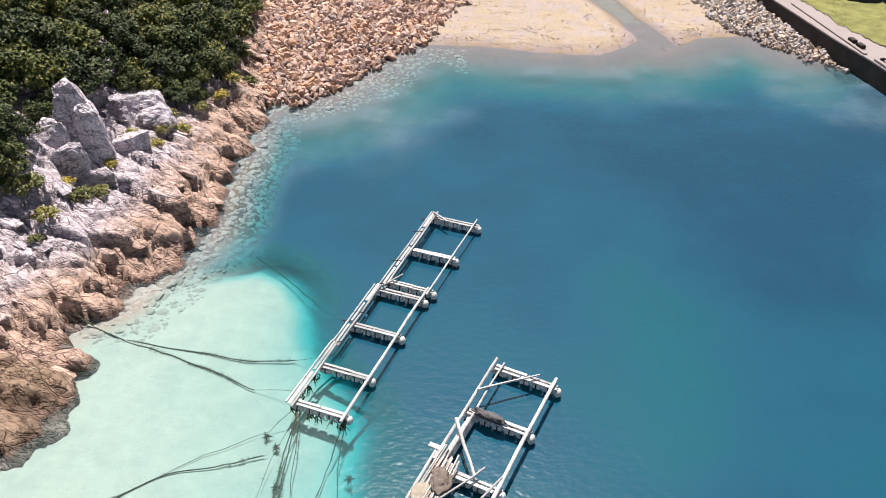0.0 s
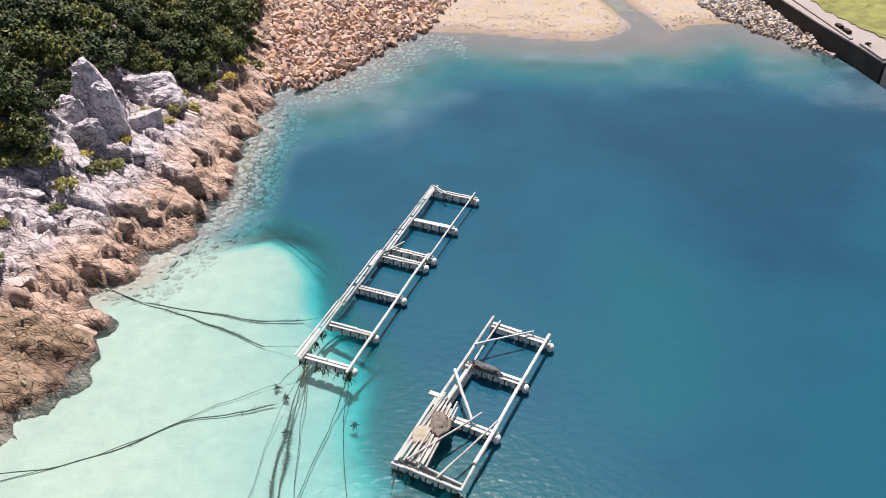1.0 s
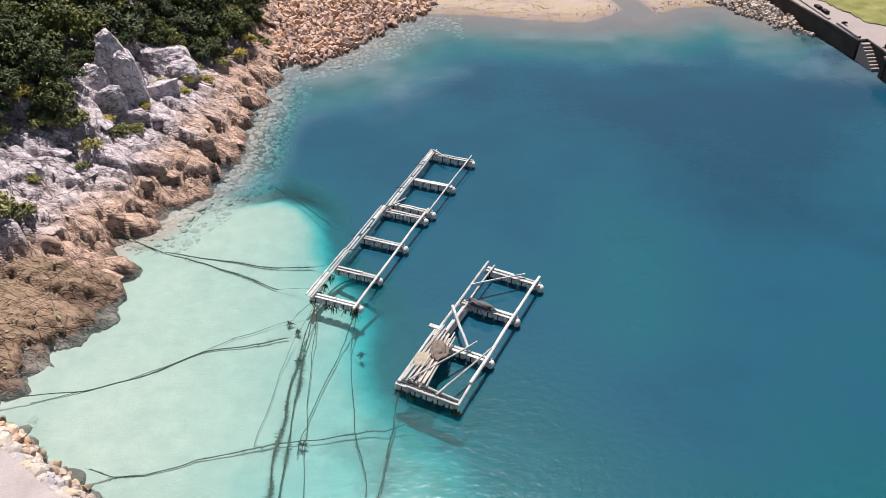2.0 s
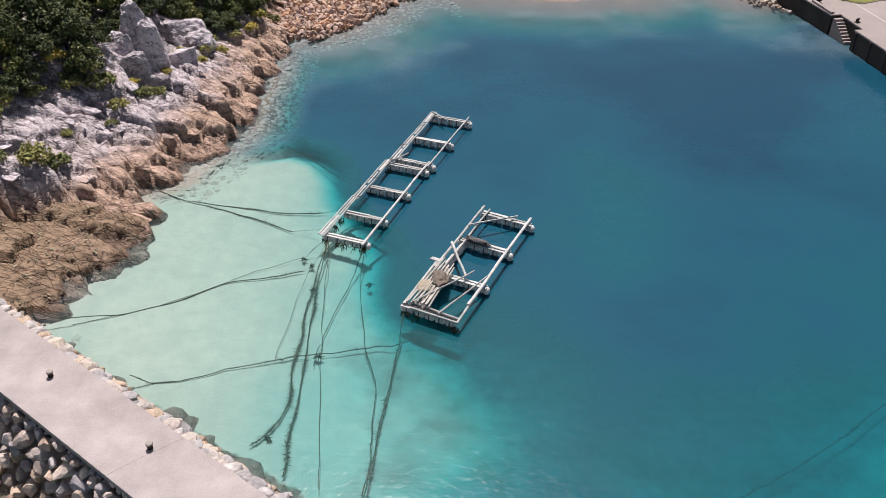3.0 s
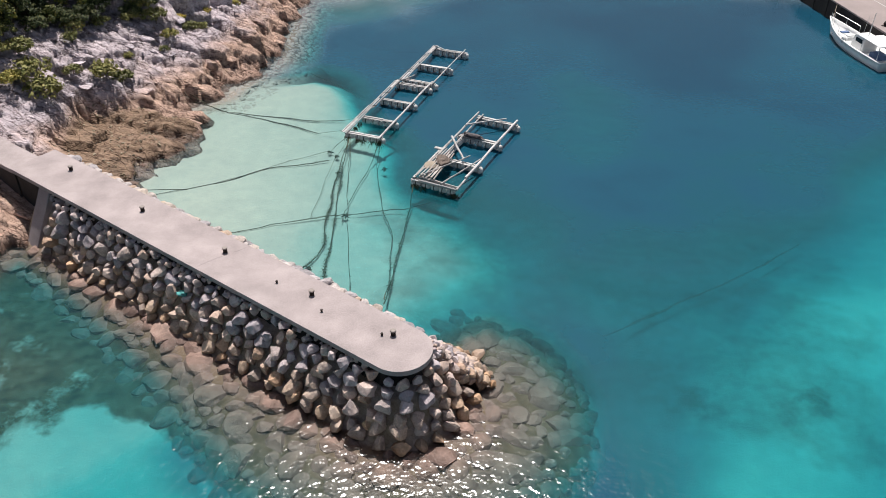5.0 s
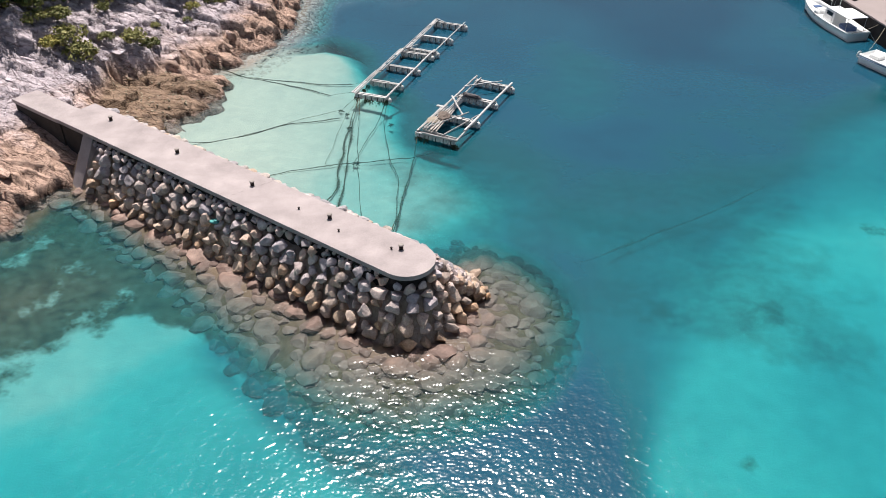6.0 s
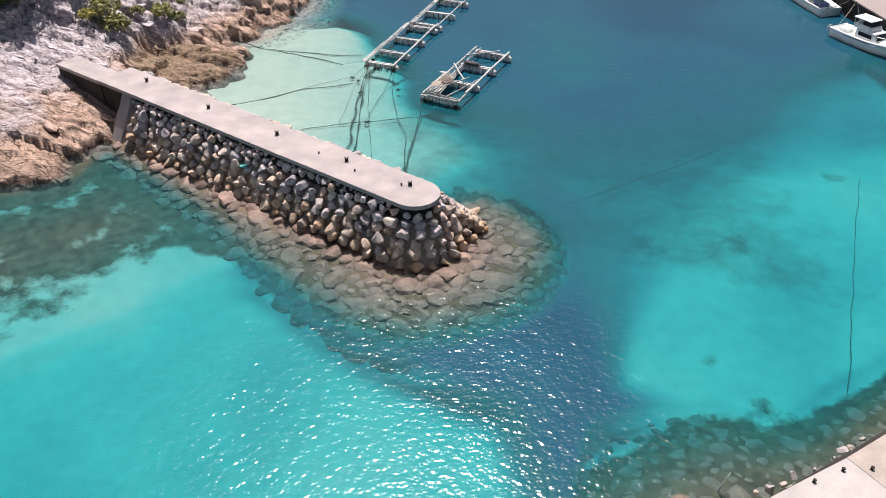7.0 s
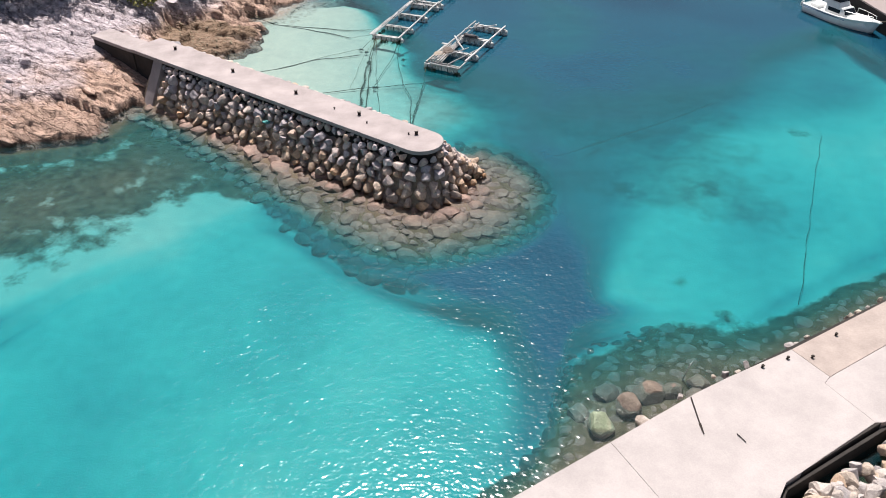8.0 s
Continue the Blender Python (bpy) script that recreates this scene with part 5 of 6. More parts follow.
part("side_log", one(log, (1.6, -3.42, Z + 0.3), (12.1, -3.32, Z + 0.3), 0.1, seed=34), "timber", raft2)
part("side_log", one(log, (-0.1, -3.5, Z + 0.2), (2.2, -3.46, Z + 0.24), 0.075, seed=35), "timber", raft2)
part("end_log", one(log, (0.45, -0.2, Z + 0.24), (0.25, -3.55, Z + 0.22), 0.07, seed=36), "timber", raft2)
part("end_log", one(log, (-0.05, -0.4, Z + 0.22), (-0.05, -3.55, Z + 0.2), 0.07, seed=37), "timber", raft2)
for a, b, r in (((9.3, 0.15, 0.9), (11.9, -2.4, 0.86), 0.06), ((6.95, 0.25, 0.9), (4.1, -2.1, 0.86), 0.085), ((0.2, -0.5, 1.05), (4.7, -2.4, 0.9), 0.055), ((0.0, -2.2, 0.86), (4.55, -3.35, 0.92), 0.06)):
    part("pole", one(log, a, b, r, 7, seed=a[0]), "timber", raft2)
part("block", one(box, 4.75, 5.05, 0.05, 0.75, 0.72, 0.84, 0.02), "timber", raft2)
for at in ((0.0, 0.0, 0.3), (-0.1, -0.3, 0.3), (-0.1, -0.8, 0.25), (-0.1, -3.5, 0.3), (-0.05, -3.2, 0.25)):
    bm = bmesh.new()
    weed_bunch(bm, at, rr, 14, 0.35, 0.55)
    part("hanging_weed", bm, "weed", raft2, "dark weed hanging from the raft")


def at_raft2(x, y, z):
    return raft2.matrix_basis @ Vector((x, y, z))


# bundle of poles, each a thing of the pile
for i in range(17):
    w = 0.12 - i * 0.098 + rr.uniform(-0.03, 0.03)
    a, b = (rr.uniform(0.05, 0.5), -0.05 + w * 0.9 - (0.1 if i > 9 else 0), 0.79 + 0.1 * (i % 3)), (rr.uniform(4.2, 5.3) - 0.035 * i, w * 0.72 - 0.05, 0.80 + 0.08 * (i % 3))
    ob = part("pole", one(log, at_raft2(*a), at_raft2(*b), rr.uniform(0.04, 0.06), 7, seed=50 + i), "bamboo")
    tagged(ob, "weathered bamboo pole in a bundle on the raft", "pole", "bundle of poles")


def heap(name, spot, size, mat, label, category, seed, turn=0):
    bm = bmesh.new()
    bmesh.ops.create_icosphere(bm, subdivisions=4, radius=1)
    o = Vector((seed * 3.3, seed, 0))
    for v in bm.verts:
        k = 1 + 0.35 * noise.noise(v.co * 1.8 + o) + 0.16 * noise.noise(v.co * 5 + o) + 0.09 * noise.noise(v.co * 12 + o)
        v.co = Vector((v.co.x * size[0] * k, v.co.y * size[1] * k, max(v.co.z, -0.25) * size[2] * k))
    ob = part(name, bm, mat, None, "", True)
    ob.matrix_basis = Matrix.LocRotScale(at_raft2(*spot), Euler((0, 0, radians(90 - RAFT2[2] + turn))), None)
    return tagged(ob, label, category)


heap("fishing_net", (3.0, -0.85, 0.98), (0.75, 0.5, 0.2), "net", "crumpled brown fishing net heaped on the poles", "net", 1, 25)
heap("fishing_net", (2.0, -0.3, 0.96), (0.6, 0.4, 0.08), "tan_rope", "flattened pale net on the poles", "net", 2)
heap("fishing_net", (7.95, -1.15, 0.78), (0.26, 0.95, 0.2), "greynet", "rolled dark grey net lying on a cross float", "net", 3, -4)

# ---- mooring ropes, grown with weed ----
def rope(name, pts, r0, r1, mat, label, seed, shaggy=0.0):
    bm = bmesh.new()
    rr = random.Random(seed)
    pts = [Vector(p) for p in pts]
    dense = []
    for a, b in zip(pts, pts[1:]):
        n = max(2, int((b - a).length / 0.25))
        for i in range(n):
            t = i / n
            c = a.lerp(b, t)
            c += Vector((noise.noise(c * 0.35 + Vector((seed, 0, 0))), noise.noise(c * 0.35 + Vector((0, seed, 9))), 0)) * 0.22 * min(1, 4 * t * (1 - t) + 0.2)
            dense.append(c)
    dense.append(pts[-1])
    floor = bed(np.array([c.x for c in dense]), np.array([c.y for c in dense]))[0]
    for c, h in zip(dense, floor.tolist()):
        c.z = max(c.z, min(h, -0.05) + 0.05) if c.z > -0.05 or h > c.z else c.z
    rings, n = [], len(dense)
    for i, c in enumerate(dense):
        ax = (dense[min(i + 1, n - 1)] - dense[max(i - 1, 0)]).normalized()
        side = ax.cross(Vector((0, 0, 1))).normalized()
        up = side.cross(ax)
        t = i / n
        k = min(0.45 * (r0 + (r1 - r0) * t), 0.034) * (1 + 0.3 * noise.noise(Vector((t * 40, seed, 3))))
        rings.append([bm.verts.new(c + (side * math.cos(w) + up * math.sin(w)) * k) for w in np.linspace(0, 2 * math.pi, 5, endpoint=False)])
        grown = shaggy * (r0 + (r1 - r0) * t) * max(0.0, 0.55 + 1.6 * noise.noise(Vector((t * 7, seed * 2.3, 1))))
        for _ in range(int(grown * 190 * rr.uniform(0.4, 1.4))):
            p = c + ax * rr.uniform(-0.15, 0.15)
            q = p + (side * rr.gauss(0, 0.9) + ax * rr.gauss(0, 0.9)) * (0.04 + 0.75 * grown) + Vector((0, 0, rr.uniform(-0.03, 0.06)))
            across = (q - p).cross(Vector((0, 0, 1))).normalized() * rr.uniform(0.012, 0.03)
            bm.faces.new([bm.verts.new(v) for v in (p - across, q - across * 0.3, q + across * 0.3, p + across)])
    for p, q in zip(rings, rings[1:]):
        for i in range(5):
            bm.faces.new((p[i], p[(i + 1) % 5], q[(i + 1) % 5], q[i]))
    return tagged(part(name, bm, mat), label, "rope", "mooring ropes")


WEEDY = "dark weed-grown mooring rope under clear water"
B = -0.52    # rope depth, lowered to keep shadows close; points fitted to the camera's view
ROPES = [
    ([(-24.6, 22.0, 0.6), (-23.4, 22.1, 0.0), (-20.08, 23.15, B), (-16.89, 24.74, B), (-14.58, 26.43, B), (-11.69, 27.24, B), (-9.89, 27.83, B)], 0.05, 0.14, 1.1),
    ([(-22.87, 22.14, B), (-18.48, 23.90, B), (-16.28, 25.25, B), (-12.99, 27.78, B), (-9.89, 29.44, B), (-8.6, 30.4, 0.3)], 0.035, 0.03, 0.5),
    ([(-17.6, 17.2, 0.2), (-16.58, 17.35, B), (-15.08, 17.50, B), (-12.79, 18.56, B), (-9.59, 19.44, B), (-7.69, 20.00, B), (-4.90, 20.45, B), (-3.50, 20.65, B), (-1.59, 21.74, B)], 0.06, 0.06, 0.9),
    ([(-8.5, 30.3, 0.3), (-8.90, 26.95, B), (-9.00, 23.05, B), (-8.95, 19.74, B), (-8.69, 16.25, B), (-8.95, 14.81, B), (-9.99, 13.16, B)], 0.06, 0.12, 1.3),
    ([(-8.5, 30.3, 0.3), (-8.69, 26.23, B), (-8.49, 21.94, B), (-8.28, 17.65, B), (-8.24, 13.45, B), (-8.09, 11.25, B)], 0.06, 0.08, 1.3),
    ([(-8.4, 30.3, 0.3), (-7.89, 23.15, B), (-7.20, 17.70, B), (-6.59, 13.05, B), (-6.1, 9.9, 0.2)], 0.04, 0.045, 0.5),
    ([(-5.9, 29.5, 0.3), (-6.00, 26.95, B), (-5.20, 22.04, B), (-4.45, 18.75, B), (-4.04, 15.85, B), (-3.99, 13.16, B), (-4.0, 9.6, 0.1)], 0.04, 0.06, 0.8),
    ([(-5.9, 29.5, 0.3), (-6.59, 26.95, B), (-7.30, 23.15, B), (-7.54, 20.85, B), (-7.79, 18.95, B)], 0.05, 0.05, 0.8),
    ([(-2.9, 23.0, 0.3), (-3.00, 20.94, B), (-3.30, 18.29, B), (-3.50, 15.85, B), (-3.75, 12.36, B), (-4.0, 9.2, 0.0)], 0.1, 0.1, 1.2),
    ([(-24.0, 37.5, 0.8), (-23.1, 37.2, 0.0), (-19.98, 36.23, B), (-16.28, 35.53, B), (-12.18, 34.74, B), (-9.69, 34.89, B)], 0.04, 0.15, 0.9),
    ([(-9.69, 34.89, B), (-7.0, 34.6, 0.3)], 0.025, 0.025, 0.1),
    ([(-23.6, 37.6, 0.6), (-20.99, 36.63, B), (-17.48, 35.24, B), (-14.19, 33.93, B), (-11.39, 32.43, B)], 0.05, 0.13, 0.8),
    ([(-11.39, 32.43, B), (-8.4, 31.6, 0.3)], 0.025, 0.025, 0.1),
    ([(-13.99, 44.93, B), (-12.28, 43.33, B), (-9.99, 40.88, B), (-8.69, 39.53, B), (-6.6, 37.6, 0.2)], 0.09, 0.05, 0.8),
    ([(-10.19, 52.42, B), (-7.50, 51.03, B), (-4.90, 50.32, B), (-2.2, 48.8, 0.2)], 0.06, 0.05, 0.8),
    ([(-8.6, 30.2, 0.2), (-9.79, 24.94, B), (-10.09, 19.44, B)], 0.025, 0.03, 0.3),
]
for k, (pts, r0, r1, sh) in enumerate(ROPES):
    rope("mooring_rope", pts, r0, r1, "rope", WEEDY, k + 1, sh)
rope("mooring_rope", [(8.6, 7.2, -0.8), (9.9, 7.85, -0.8), (13.4, 9.95, -0.8), (15.8, 11.5, -0.8), (20.0, 14.3, -0.8), (24.0, 17.4, -0.9)], 0.2, 0.1, "rope", "thick dark rope sunk in deep green water", 30, 1.0)
rope("mooring_rope", [(22.3, -12.2, -0.7), (25.2, -5.0, -0.8), (28.4, 2.7, -0.8), (32.0, 11.2, -0.9)], 0.05, 0.03, "rope", "long straight dark rope sunk over sand", 31, 0.5)
rope("shore_rope", [(-28.2, 39.0, land_z(-28.2, 39.0) + 0.25), (-27.2, 38.4, land_z(-27.2, 38.4) + 0.2), (-25, 37.2, land_z(-25, 37.2) + 0.12), (-23.2, 36.0, 0.9)], 0.05, 0.045, "tan_rope", "frayed tan rope lying over the rocks", 33)
for a, b in (((-21.2, 54.0), (-18.0, 49.8)), ((-22.2, 57.0), (-18.2, 52.5))):
    pts = [(a[0] + (b[0] - a[0]) * t, a[1] + (b[1] - a[1]) * t) for t in np.linspace(0, 1, 7)]
    rope("shore_rope", [(x, y, land_z(x, y) + 0.18) for x, y in pts], 0.04, 0.04, "tan_rope", "frayed tan rope lying over the rocks", a[0])
# stray weed clumps along the ropes
for k, (x, y, z) in enumerate(((-7.6, 19.6, -0.38), (-9.4, 28.3, -0.4), (-8.9, 25.9, -0.5), (-5.3, 26.5, -0.45), (-10.0, 29.1, -0.4), (-9.3, 13.6, -0.6))):
    bm = bmesh.new()
    for _ in range(22):
        a = rr.uniform(0, 6.3)
        tube(bm, (0, 0, 0), (math.cos(a) * rr.uniform(.1, .4), math.sin(a) * rr.uniform(.1, .4), rr.uniform(-.2, .1)), 0.05, 0.01, 4)
    ob = part("weed_clump", bm, "weed")
    ob.matrix_basis = pose(x, y, z)
    tagged(ob, "dark ragged weed clump on a mooring rope", "weed", "weed clumps")

# ---- boats along the quay ----
def hull_mesh(length, beam, free, bow_rise, sheer=0.25, stations=18, inner=0.0):
    """Lofted planing hull, stern at x = 0, bow at x = length, waterline at z = 0."""
    bm = bmesh.new()
    rings = []
    for i in range(stations + 1):
        t = i / stations
        x = t * length
        half = beam / 2 * (0.86 + 0.14 * min(1, t * 3)) * (1 - max(0, (t - 0.45) / 0.55) ** 2.3)
        top = free + sheer * t * t + bow_rise * max(0, t - 0.5) ** 2 * 4
        chine = half * (0.88 - 0.45 * max(0, t - 0.4))
        rake = 0.10 * length * max(0, t - 0.6) / 0.4
        prof = [(0, -0.55 + 0.5 * max(0, t - 0.55) ** 2 * 4), (chine, -0.12 + 0.35 * max(0, t - 0.5) ** 2 * 4), (half * 0.97, top * 0.6), (half, top), (half + 0.07, top), (half + 0.07, top + 0.09), (max(half - 0.12, 0), top + 0.09), (max(half - 0.14, 0), top - 0.22)]
        sec = []
        for s in (1, -1):
            row = []
            for k, (y, z) in enumerate(prof):
                row.append((x + rake * (max(0, z + 0.5) / (top + 0.6)) - rake * 0.5, s * y, z))
            sec.append(row)
        rings.append([[bm.verts.new(p) for p in row] for row in sec])
    n = len(rings[0][0])
    for a, b in zip(rings, rings[1:]):
        for s in (0, 1):
            for k in range(n - 1):
                f = (a[s][k], b[s][k], b[s][k + 1], a[s][k + 1])
                bm.faces.new(f if s else f[::-1])
    # deck between the inner edges, and the transom
    for a, b in zip(rings, rings[1:]):
        bm.faces.new((a[0][-1], b[0][-1], b[1][-1], a[1][-1]))
    bm.faces.new([*rings[0][0][:-1], *rings[0][1][:-1][::-1]])
    bmesh.ops.remove_doubles(bm, verts=bm.verts, dist=0.004)
    bmesh.ops.recalc_face_normals(bm, faces=bm.faces)
    return bm


def trapezoid(x0, x1, y, z0, z1, lean0=0.0, lean1=0.0, narrow=0.9):
    bm = bmesh.new()
    vs = [bm.verts.new(p) for p in ((x0, -y, z0), (x1, -y, z0), (x1, y, z0), (x0, y, z0),
                                    (x0 + lean0, -y * narrow, z1), (x1 - lean1, -y * narrow, z1), (x1 - lean1, y * narrow, z1), (x0 + lean0, y * narrow, z1))]
    for f in ((0, 1, 2, 3), (4, 5, 6, 7), (0, 1, 5, 4), (1, 2, 6, 5), (2, 3, 7, 6), (3, 0, 4, 7)):
        bm.faces.new([vs[i] for i in f])
    bmesh.ops.recalc_face_normals(bm, faces=bm.faces)
    bmesh.ops.bevel(bm, geom=list(bm.edges), offset=0.05, segments=2, affect="EDGES")
    return bm


def rail(parent, pts, r=0.025, posts=0.6):
    bm = bmesh.new()
    for a, b in zip(pts, pts[1:]):
        tube(bm, a, b, r, r, 6)
    for a in pts:
        tube(bm, a, (a[0], a[1], a[2] - posts), r, r, 6)
    return part("rail", bm, "steel", parent, "thin steel rail")


def cruiser(x, y, turn):
    b = thing("motor_boat", label="white fishing cruiser with two-level cabin moored at the quay", category="boat", group="boats at the quay")
    hull = part("hull", hull_mesh(9.0, 2.7, 0.85, 0.35), "paint", b, "", True)
    part("stripe", one(tube, (0.3, -1.36, 0.74), (6.0, -1.4, 0.86), 0.035, 0.035, 6), "bluepaint", hull, "blue side stripe")
    part("deck", one(box, 0.15, 5.6, -1.08, 1.08, 0.6, 0.68, 0.01), "deckgrey", b)
    part("foredeck", trapezoid(5.4, 8.2, 0.85, 0.75, 1.12, 0.3, 0.9, 0.6), "paint", b)
    cab = part("cabin", trapezoid(2.9, 5.9, 0.98, 0.65, 1.75, 0.05, 0.75), "paint", b)
    for s in (-1, 1):
        part("side_window", one(box, 3.3, 4.9, s * 0.93 - 0.03, s * 0.93 + 0.03, 1.15, 1.55, 0.02), "glass", cab, "dark side window")
    ws = trapezoid(5.0, 5.66, 0.82, 1.18, 1.66, 0.1, 0.36, 0.95)
    part("windscreen", ws, "glass", cab, "dark raked windscreen")
    fly = part("flybridge", trapezoid(2.5, 4.7, 0.9, 1.75, 2.2, 0.0, 0.3), "paint", b)
    part("fly_screen", trapezoid(3.3, 4.5, 0.72, 2.2, 2.62, 0.1, 0.4, 0.9), "glass", fly, "dark wrap-round screen")
    part("fly_roof", trapezoid(2.2, 4.4, 0.85, 2.68, 2.78, 0.05, 0.05, 0.96), "paint", fly)
    part("seat", one(box, 2.6, 3.1, -0.5, 0.5, 2.2, 2.55, 0.05), "deckgrey", fly)
    for s in (-1, 1):
        rail(b, [(5.6, s * 1.05, 1.7), (7.2, s * 0.75, 1.78), (8.6, s * 0.25, 1.85)])
        part("roof_post", one(tube, (2.4, s * 0.7, 1.9), (2.4, s * 0.7, 2.7), 0.03, 0.03, 6), "steel", fly)
        part("rod_holder", one(tube, (1.9, s * 0.8, 1.7), (0.6, s * 1.3, 3.2), 0.02, 0.012, 5), "steel", b)
    part("bow_sprit", one(box, 8.3, 9.5, -0.22, 0.22, 1.36, 1.44, 0.02), "paint", b)
    bm = bmesh.new()
    for i in range(20):
        a0, a1 = i / 20 * 6.2832, (i + 1) / 20 * 6.2832
        tube(bm, (-0.2, math.cos(a0) * 0.28 - 0.9, 0.75 + math.sin(a0) * 0.28), (-0.2, math.cos(a1) * 0.28 - 0.9, 0.75 + math.sin(a1) * 0.28), 0.07, 0.07, 8)
    part("ring_buoy", bm, "foam", b, "white ring buoy at the stern")
    part("engine_box", one(box, 0.6, 1.7, -0.5, 0.5, 0.66, 1.05, 0.05), "paint", b)
    b.matrix_basis = pose(x, y, 0, 0, 0, turn)
    return b


def work_boat(x, y, turn):
    b = thing("fishing_boat", label="long white open fishing boat with canopy moored at the quay", category="boat", group="boats at the quay")
    hull = part("hull", hull_mesh(12.2, 3.0, 0.8, 0.55), "paint", b, "", True)
    part("rubbing_strip", one(tube, (0.2, -1.5, 0.72), (7.6, -1.56, 0.9), 0.05, 0.05, 6), "bluepaint", hull, "dark blue rubbing strip")
    part("deck", one(box, 0.15, 7.6, -1.2, 1.2, 0.5, 0.58, 0.01), "deckgrey", b)
    part("foredeck", trapezoid(7.4, 10.6, 0.95, 0.65, 0.98, 0.2, 1.4, 0.6), "deckgrey", b)
    for s0, s1 in ((7.9, 8.7), (9.0, 9.6)):
        part("hatch", one(box, s0, s1, -0.42, 0.42, 0.96, 1.08, 0.03), "bluepaint" if s0 > 8.5 else "paint", b)
    house = part("wheelhouse", trapezoid(4.2, 6.6, 0.85, 0.55, 1.95, 0.05, 0.5), "paint", b)
    part("windscreen", trapezoid(5.9, 6.5, 0.72, 1.25, 1.75, 0.1, 0.2, 0.95), "glass", house, "dark windscreen")
    for s in (-1, 1):
        part("side_window", one(box, 4.6, 5.8, s * 0.82 - 0.03, s * 0.82 + 0.03, 1.3, 1.7, 0.02), "glass", house, "dark side window")
    canopy = part("canopy", one(box, 0.9, 4.3, -1.2, 1.2, 2.12, 2.19, 0.02), "paint", b, "flat white canopy")
    for x0 in (1.0, 4.1):
        for s in (-1, 1):
            part("post", one(tube, (x0, s * 1.1, 0.55), (x0, s * 1.1, 2.13), 0.03, 0.03, 6), "steel", canopy)
    part("engine_cover", one(box, 1.5, 3.2, -0.6, 0.6, 0.56, 0.98, 0.05), "bluepaint", b)
    part("mast", one(tube, (5.0, 0, 1.9), (4.9, 0, 4.3), 0.05, 0.03, 8), "steel", b)
    part("antenna", one(tube, (5.3, 0.5, 1.9), (5.1, 0.5, 3.9), 0.02, 0.012, 5), "steel", b)
    for s in (-1, 1):
        rail(b, [(8.6, s * 1.25, 1.75), (10.6, s * 0.75, 2.0), (12.2, s * 0.2, 2.2)])
    part("line_hauler", one(tube, (7.2, 1.15, 0.95), (7.2, 1.45, 0.95), 0.3, 0.3, 14), "deckgrey", b)
    for k in range(3):
        part("fender", one(tube, (2.2 + 2.6 * k, -1.62, 0.35), (2.2 + 2.6 * k, -1.62, 0.8), 0.12, 0.12, 10), "tarp", b, "black fender")
    b.matrix_basis = pose(x, y, 0, 0, 0, turn) @ Matrix.Diagonal((0.84, 0.96, 1, 1))
    return b


cruiser(40.3, 40.2, -62)
work_boat(41.45, 45.3, 102)
for a, b in (((39.2, 55.0, 1.5), (41.6, 60.2, 2.3)), ((40.7, 45.2, 0.9), (44.1, 45.6, 2.3)), ((40.6, 40.6, 0.9), (44.2, 45.4, 2.3)), ((44.3, 33.2, 1.4), (46.5, 31, 2.2))):
    pts = [Vector(a).lerp(Vector(b), t) - Vector((0, 0, 1.2 * t * (1 - t))) for t in np.linspace(0, 1, 6)]
    bm = bmesh.new()
    for p, q in zip(pts, pts[1:]):
        tube(bm, p, q, 0.025, 0.025, 5)
    tagged(part("mooring_line", bm, "tan_rope"), "slack tan mooring line to the quay", "rope")

# ---- woods and scrub on the headland ----
def crown_mesh(seed, radius, height, leaves, leaf, mat, name="crown"):
    """Leaves gathered in many small clumps round an uneven dome with gaps."""
    r = np.random.RandomState(seed)
    clumps = []
    for _ in range(26):
        a, t = r.uniform(0, 6.283), r.uniform(0, 1)
        rr_ = radius * math.sqrt(t) * r.uniform(0.75, 1.12)
        h = height * (0.35 + 0.65 * math.sqrt(max(0.02, 1 - t)) * r.uniform(0.7, 1.15))
        clumps.append((rr_ * math.cos(a), rr_ * math.sin(a), h, radius * r.uniform(0.22, 0.4)))
    c = np.array(clumps)[r.randint(0, len(clumps), leaves)]
    d = r.normal(size=(leaves, 3))
    d /= np.linalg.norm(d, axis=1)[:, None]
    pos = c[:, :3] + d * c[:, 3:4] * r.uniform(0.65, 1.05, (leaves, 1)) * np.array((1, 1, 0.75))
    n = d * 0.8 + r.normal(size=(leaves, 3)) * 0.45 + np.array((0, 0, 0.45))
    n /= np.linalg.norm(n, axis=1)[:, None]
    u = np.cross(n, r.normal(size=(leaves, 3)))
    u /= np.linalg.norm(u, axis=1)[:, None]
    v = np.cross(n, u)
    s = leaf * r.uniform(0.6, 1.3, (leaves, 1))
    quad = np.stack([pos - u * s, pos - v * s * 0.5 + n * s * 0.12, pos + u * s, pos + v * s * 0.5 + n * s * 0.12], 1).reshape(-1, 3)
    me = bpy.data.meshes.new(name)
    me.from_pydata(quad.tolist(), [], np.arange(leaves * 4).reshape(-1, 4).tolist())
    me.materials.append(MAT[mat])
    return me


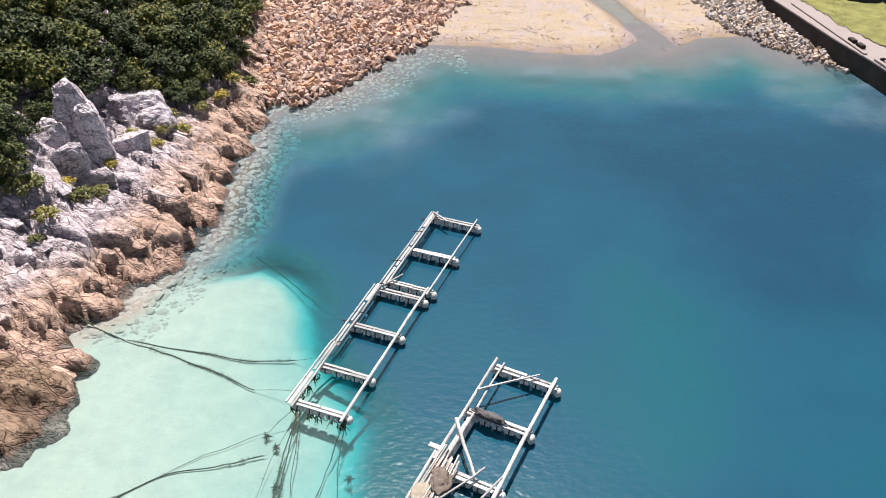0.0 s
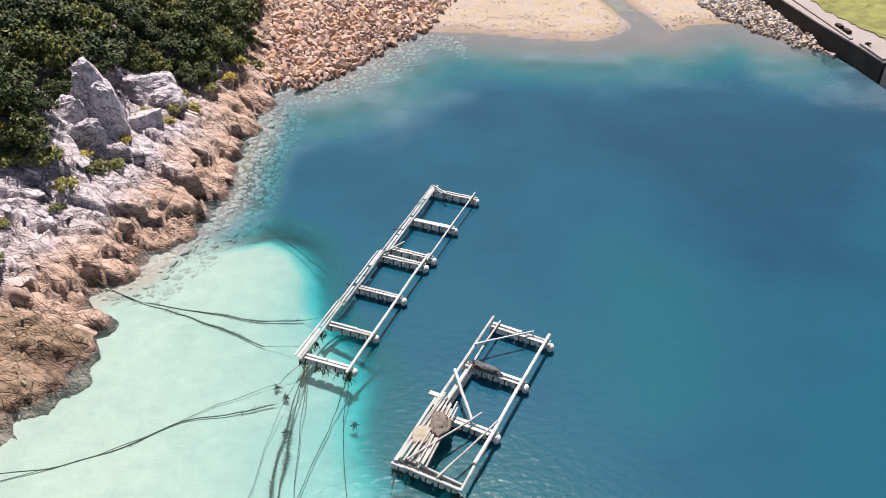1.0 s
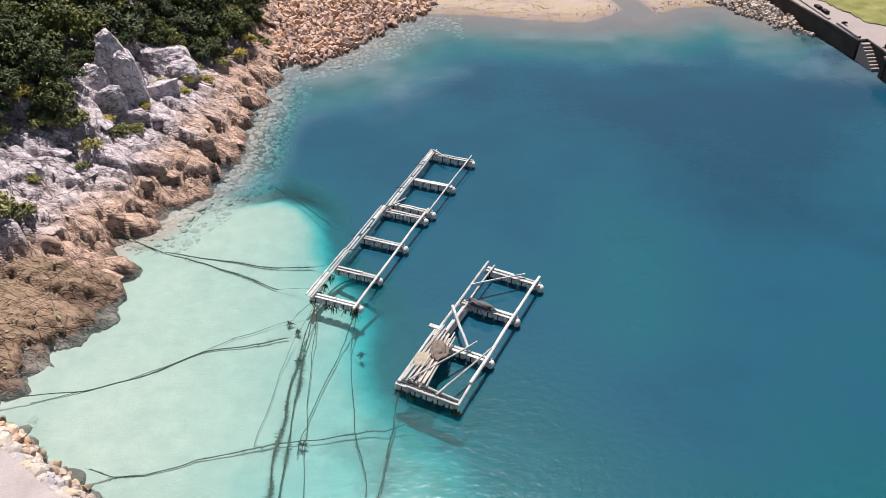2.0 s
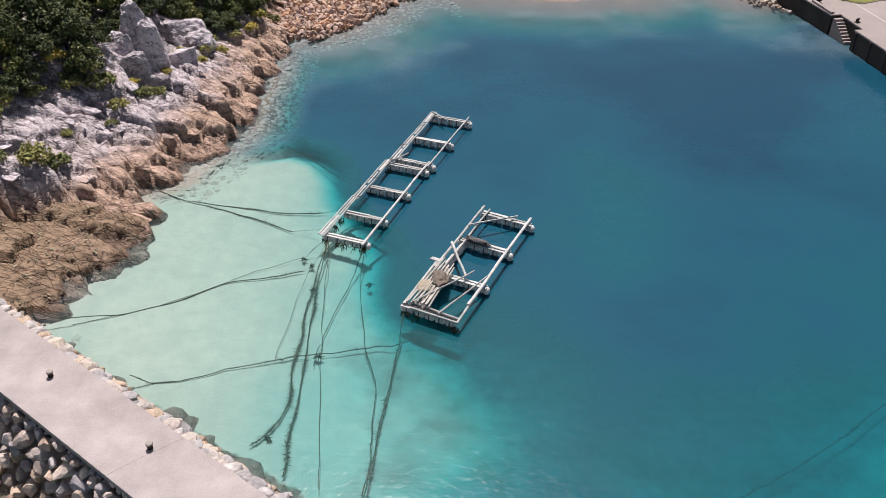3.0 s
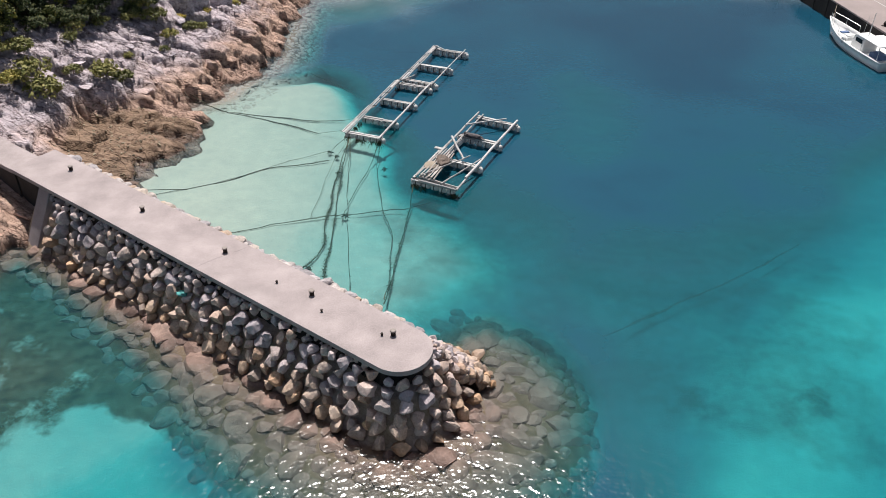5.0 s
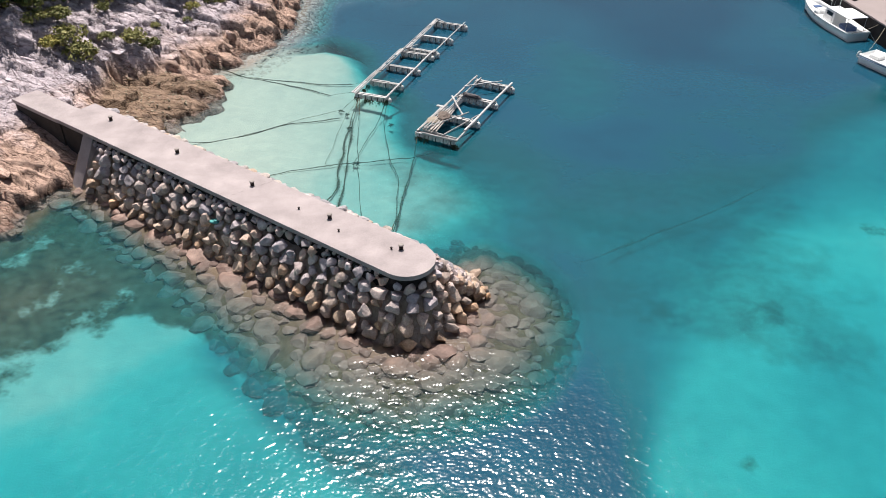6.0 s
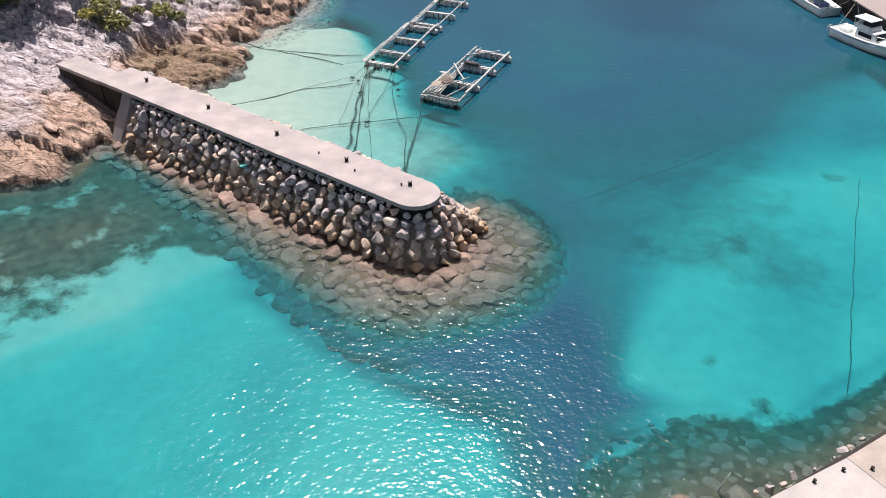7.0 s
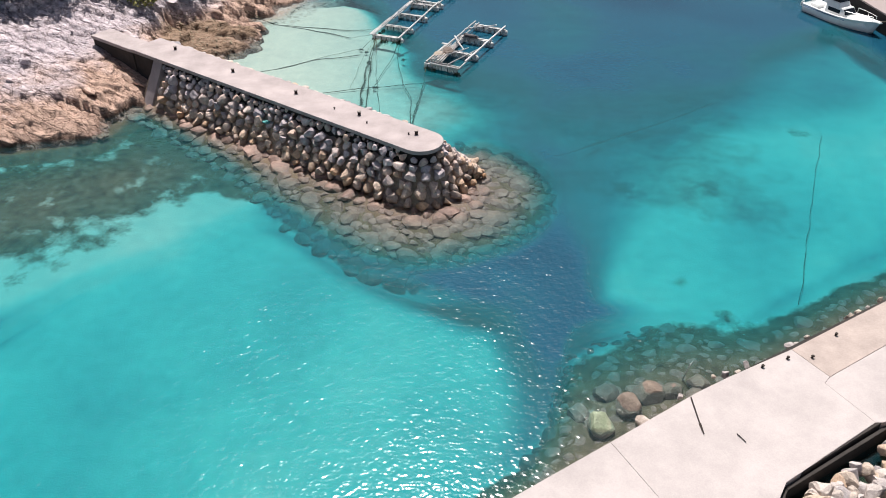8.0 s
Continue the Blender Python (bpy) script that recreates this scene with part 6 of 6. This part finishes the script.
def trunk_mesh(seed, height, radius):
    rr_ = random.Random(seed)
    bm = bmesh.new()
    p, q = Vector((0, 0, -0.6)), Vector((rr_.uniform(-.3, .3), rr_.uniform(-.3, .3), height * 0.5))
    tube(bm, p, q, radius, radius * 0.7, 7)
    for _ in range(6):
        a = rr_.uniform(0, 6.3)
        tip = q + Vector((math.cos(a), math.sin(a), rr_.uniform(0.2, 0.9))) * height * rr_.uniform(0.3, 0.5)
        tube(bm, p.lerp(q, rr_.uniform(0.5, 1)), tip, radius * 0.5, radius * 0.12, 5)
    me = bpy.data.meshes.new("trunk")
    bm.to_mesh(me)
    bm.free()
    me.materials.append(MAT["bark"])
    return me


CROWNS = [(crown_mesh(60 + k, 2.0, 2.9, 2600, 0.16, "leaf"), trunk_mesh(k, 2.9, 0.13)) for k in range(6)]
rp = random.Random(21)
trees = []
tx, ty = np.array([rp.uniform(-56, -16) for _ in range(9000)]), np.array([rp.uniform(21, 92) for _ in range(9000)])
tin = away(tx, ty, WOOD)
tz = rise(tx, ty)
for x, y, d, z in zip(tx.tolist(), ty.tolist(), tin.tolist(), tz.tolist()):
    size = rp.uniform(0.7, 1.25) * (0.62 if d < 1.2 else 1.0)
    if d < 0.3 * size or (x < -44 and rp.random() < 0.6):
        continue
    if any((x - a) ** 2 + (y - b) ** 2 < (0.9 * (size + s)) ** 2 for a, b, s in trees):
        continue
    trees.append((x, y, size))
    crown, trunk = CROWNS[rp.randrange(6)]
    t = thing("tree", label="low wind-shaped evergreen tree with dense dark foliage", category="tree", group="trees on the headland")
    t.matrix_basis = Matrix.LocRotScale((x, y, min(z, float(wood_floor(d))) - 0.2), Euler((0, 0, rp.uniform(0, 6.3))), (size, size, size * rp.uniform(0.85, 1.25)))
    part("trunk", trunk, "bark", t)
    part("crown", crown, "leaf", t)
    if len(trees) >= 390:
        break
SCRUBS = [(crown_mesh(80 + k, 0.8, 0.75, 700, 0.11, "scrub"), trunk_mesh(30 + k, 0.7, 0.04)) for k in range(4)]
for x, y, size in ((-27.6, 43.7, 1.35), (-28.8, 44.6, 1.2), (-29.6, 43.0, 1.0), (-25.0, 45.4, 1.0), (-24.3, 46.4, 0.8), (-26.0, 45.7, 0.7), (-24.6, 51.8, 0.7), (-23.6, 52.6, 0.9), (-22.8, 53.4, 0.7), (-24.5, 53.6, 0.8),
                   (-22.9, 55.6, 1.0), (-22.0, 56.8, 0.9), (-23.2, 57.8, 0.9), (-21.4, 60.2, 0.8), (-20.4, 63.0, 0.8), (-20.2, 66.0, 0.9), (-19.6, 69.0, 0.9), (-31.5, 41.0, 1.0), (-33.0, 38.6, 1.2), (-34.6, 39.4, 1.1),
                   (-36.5, 38.0, 1.3), (-32.4, 36.6, 0.9), (-38.2, 36.6, 1.2), (-40.5, 35.2, 1.3), (-28.6, 38.4, 0.6), (-26.3, 40.8, 0.55), (-42.5, 36.4, 1.5), (-45, 34, 1.2), (-31.0, 44.2, 1.1), (-24.4, 49.0, 0.6), (-37.0, 34.2, 0.9),
                   (-29.5, 34.5, 1.5), (-28.2, 35.2, 1.1), (-32.3, 29.8, 1.7), (-33.4, 31.0, 1.8), (-31.5, 33.4, 0.9), (-34.8, 32.6, 1.4), (-36.2, 31.2, 1.4), (-26.1, 42.4, 0.9), (-34.6, 29.6, 1.2), (-38.5, 32.0, 1.4)):
    crown, trunk = SCRUBS[rp.randrange(4)]
    t = thing("shrub", label="low yellow-green shrub growing among the rocks", category="shrub", group="shrubs on the rocks")
    t.matrix_basis = Matrix.LocRotScale((x, y, land_z(x, y) - 0.05), Euler((0, 0, rp.uniform(0, 6.3))), (size, size, size))
    part("stem", trunk, "bark", t)
    part("foliage", crown, "scrub", t)
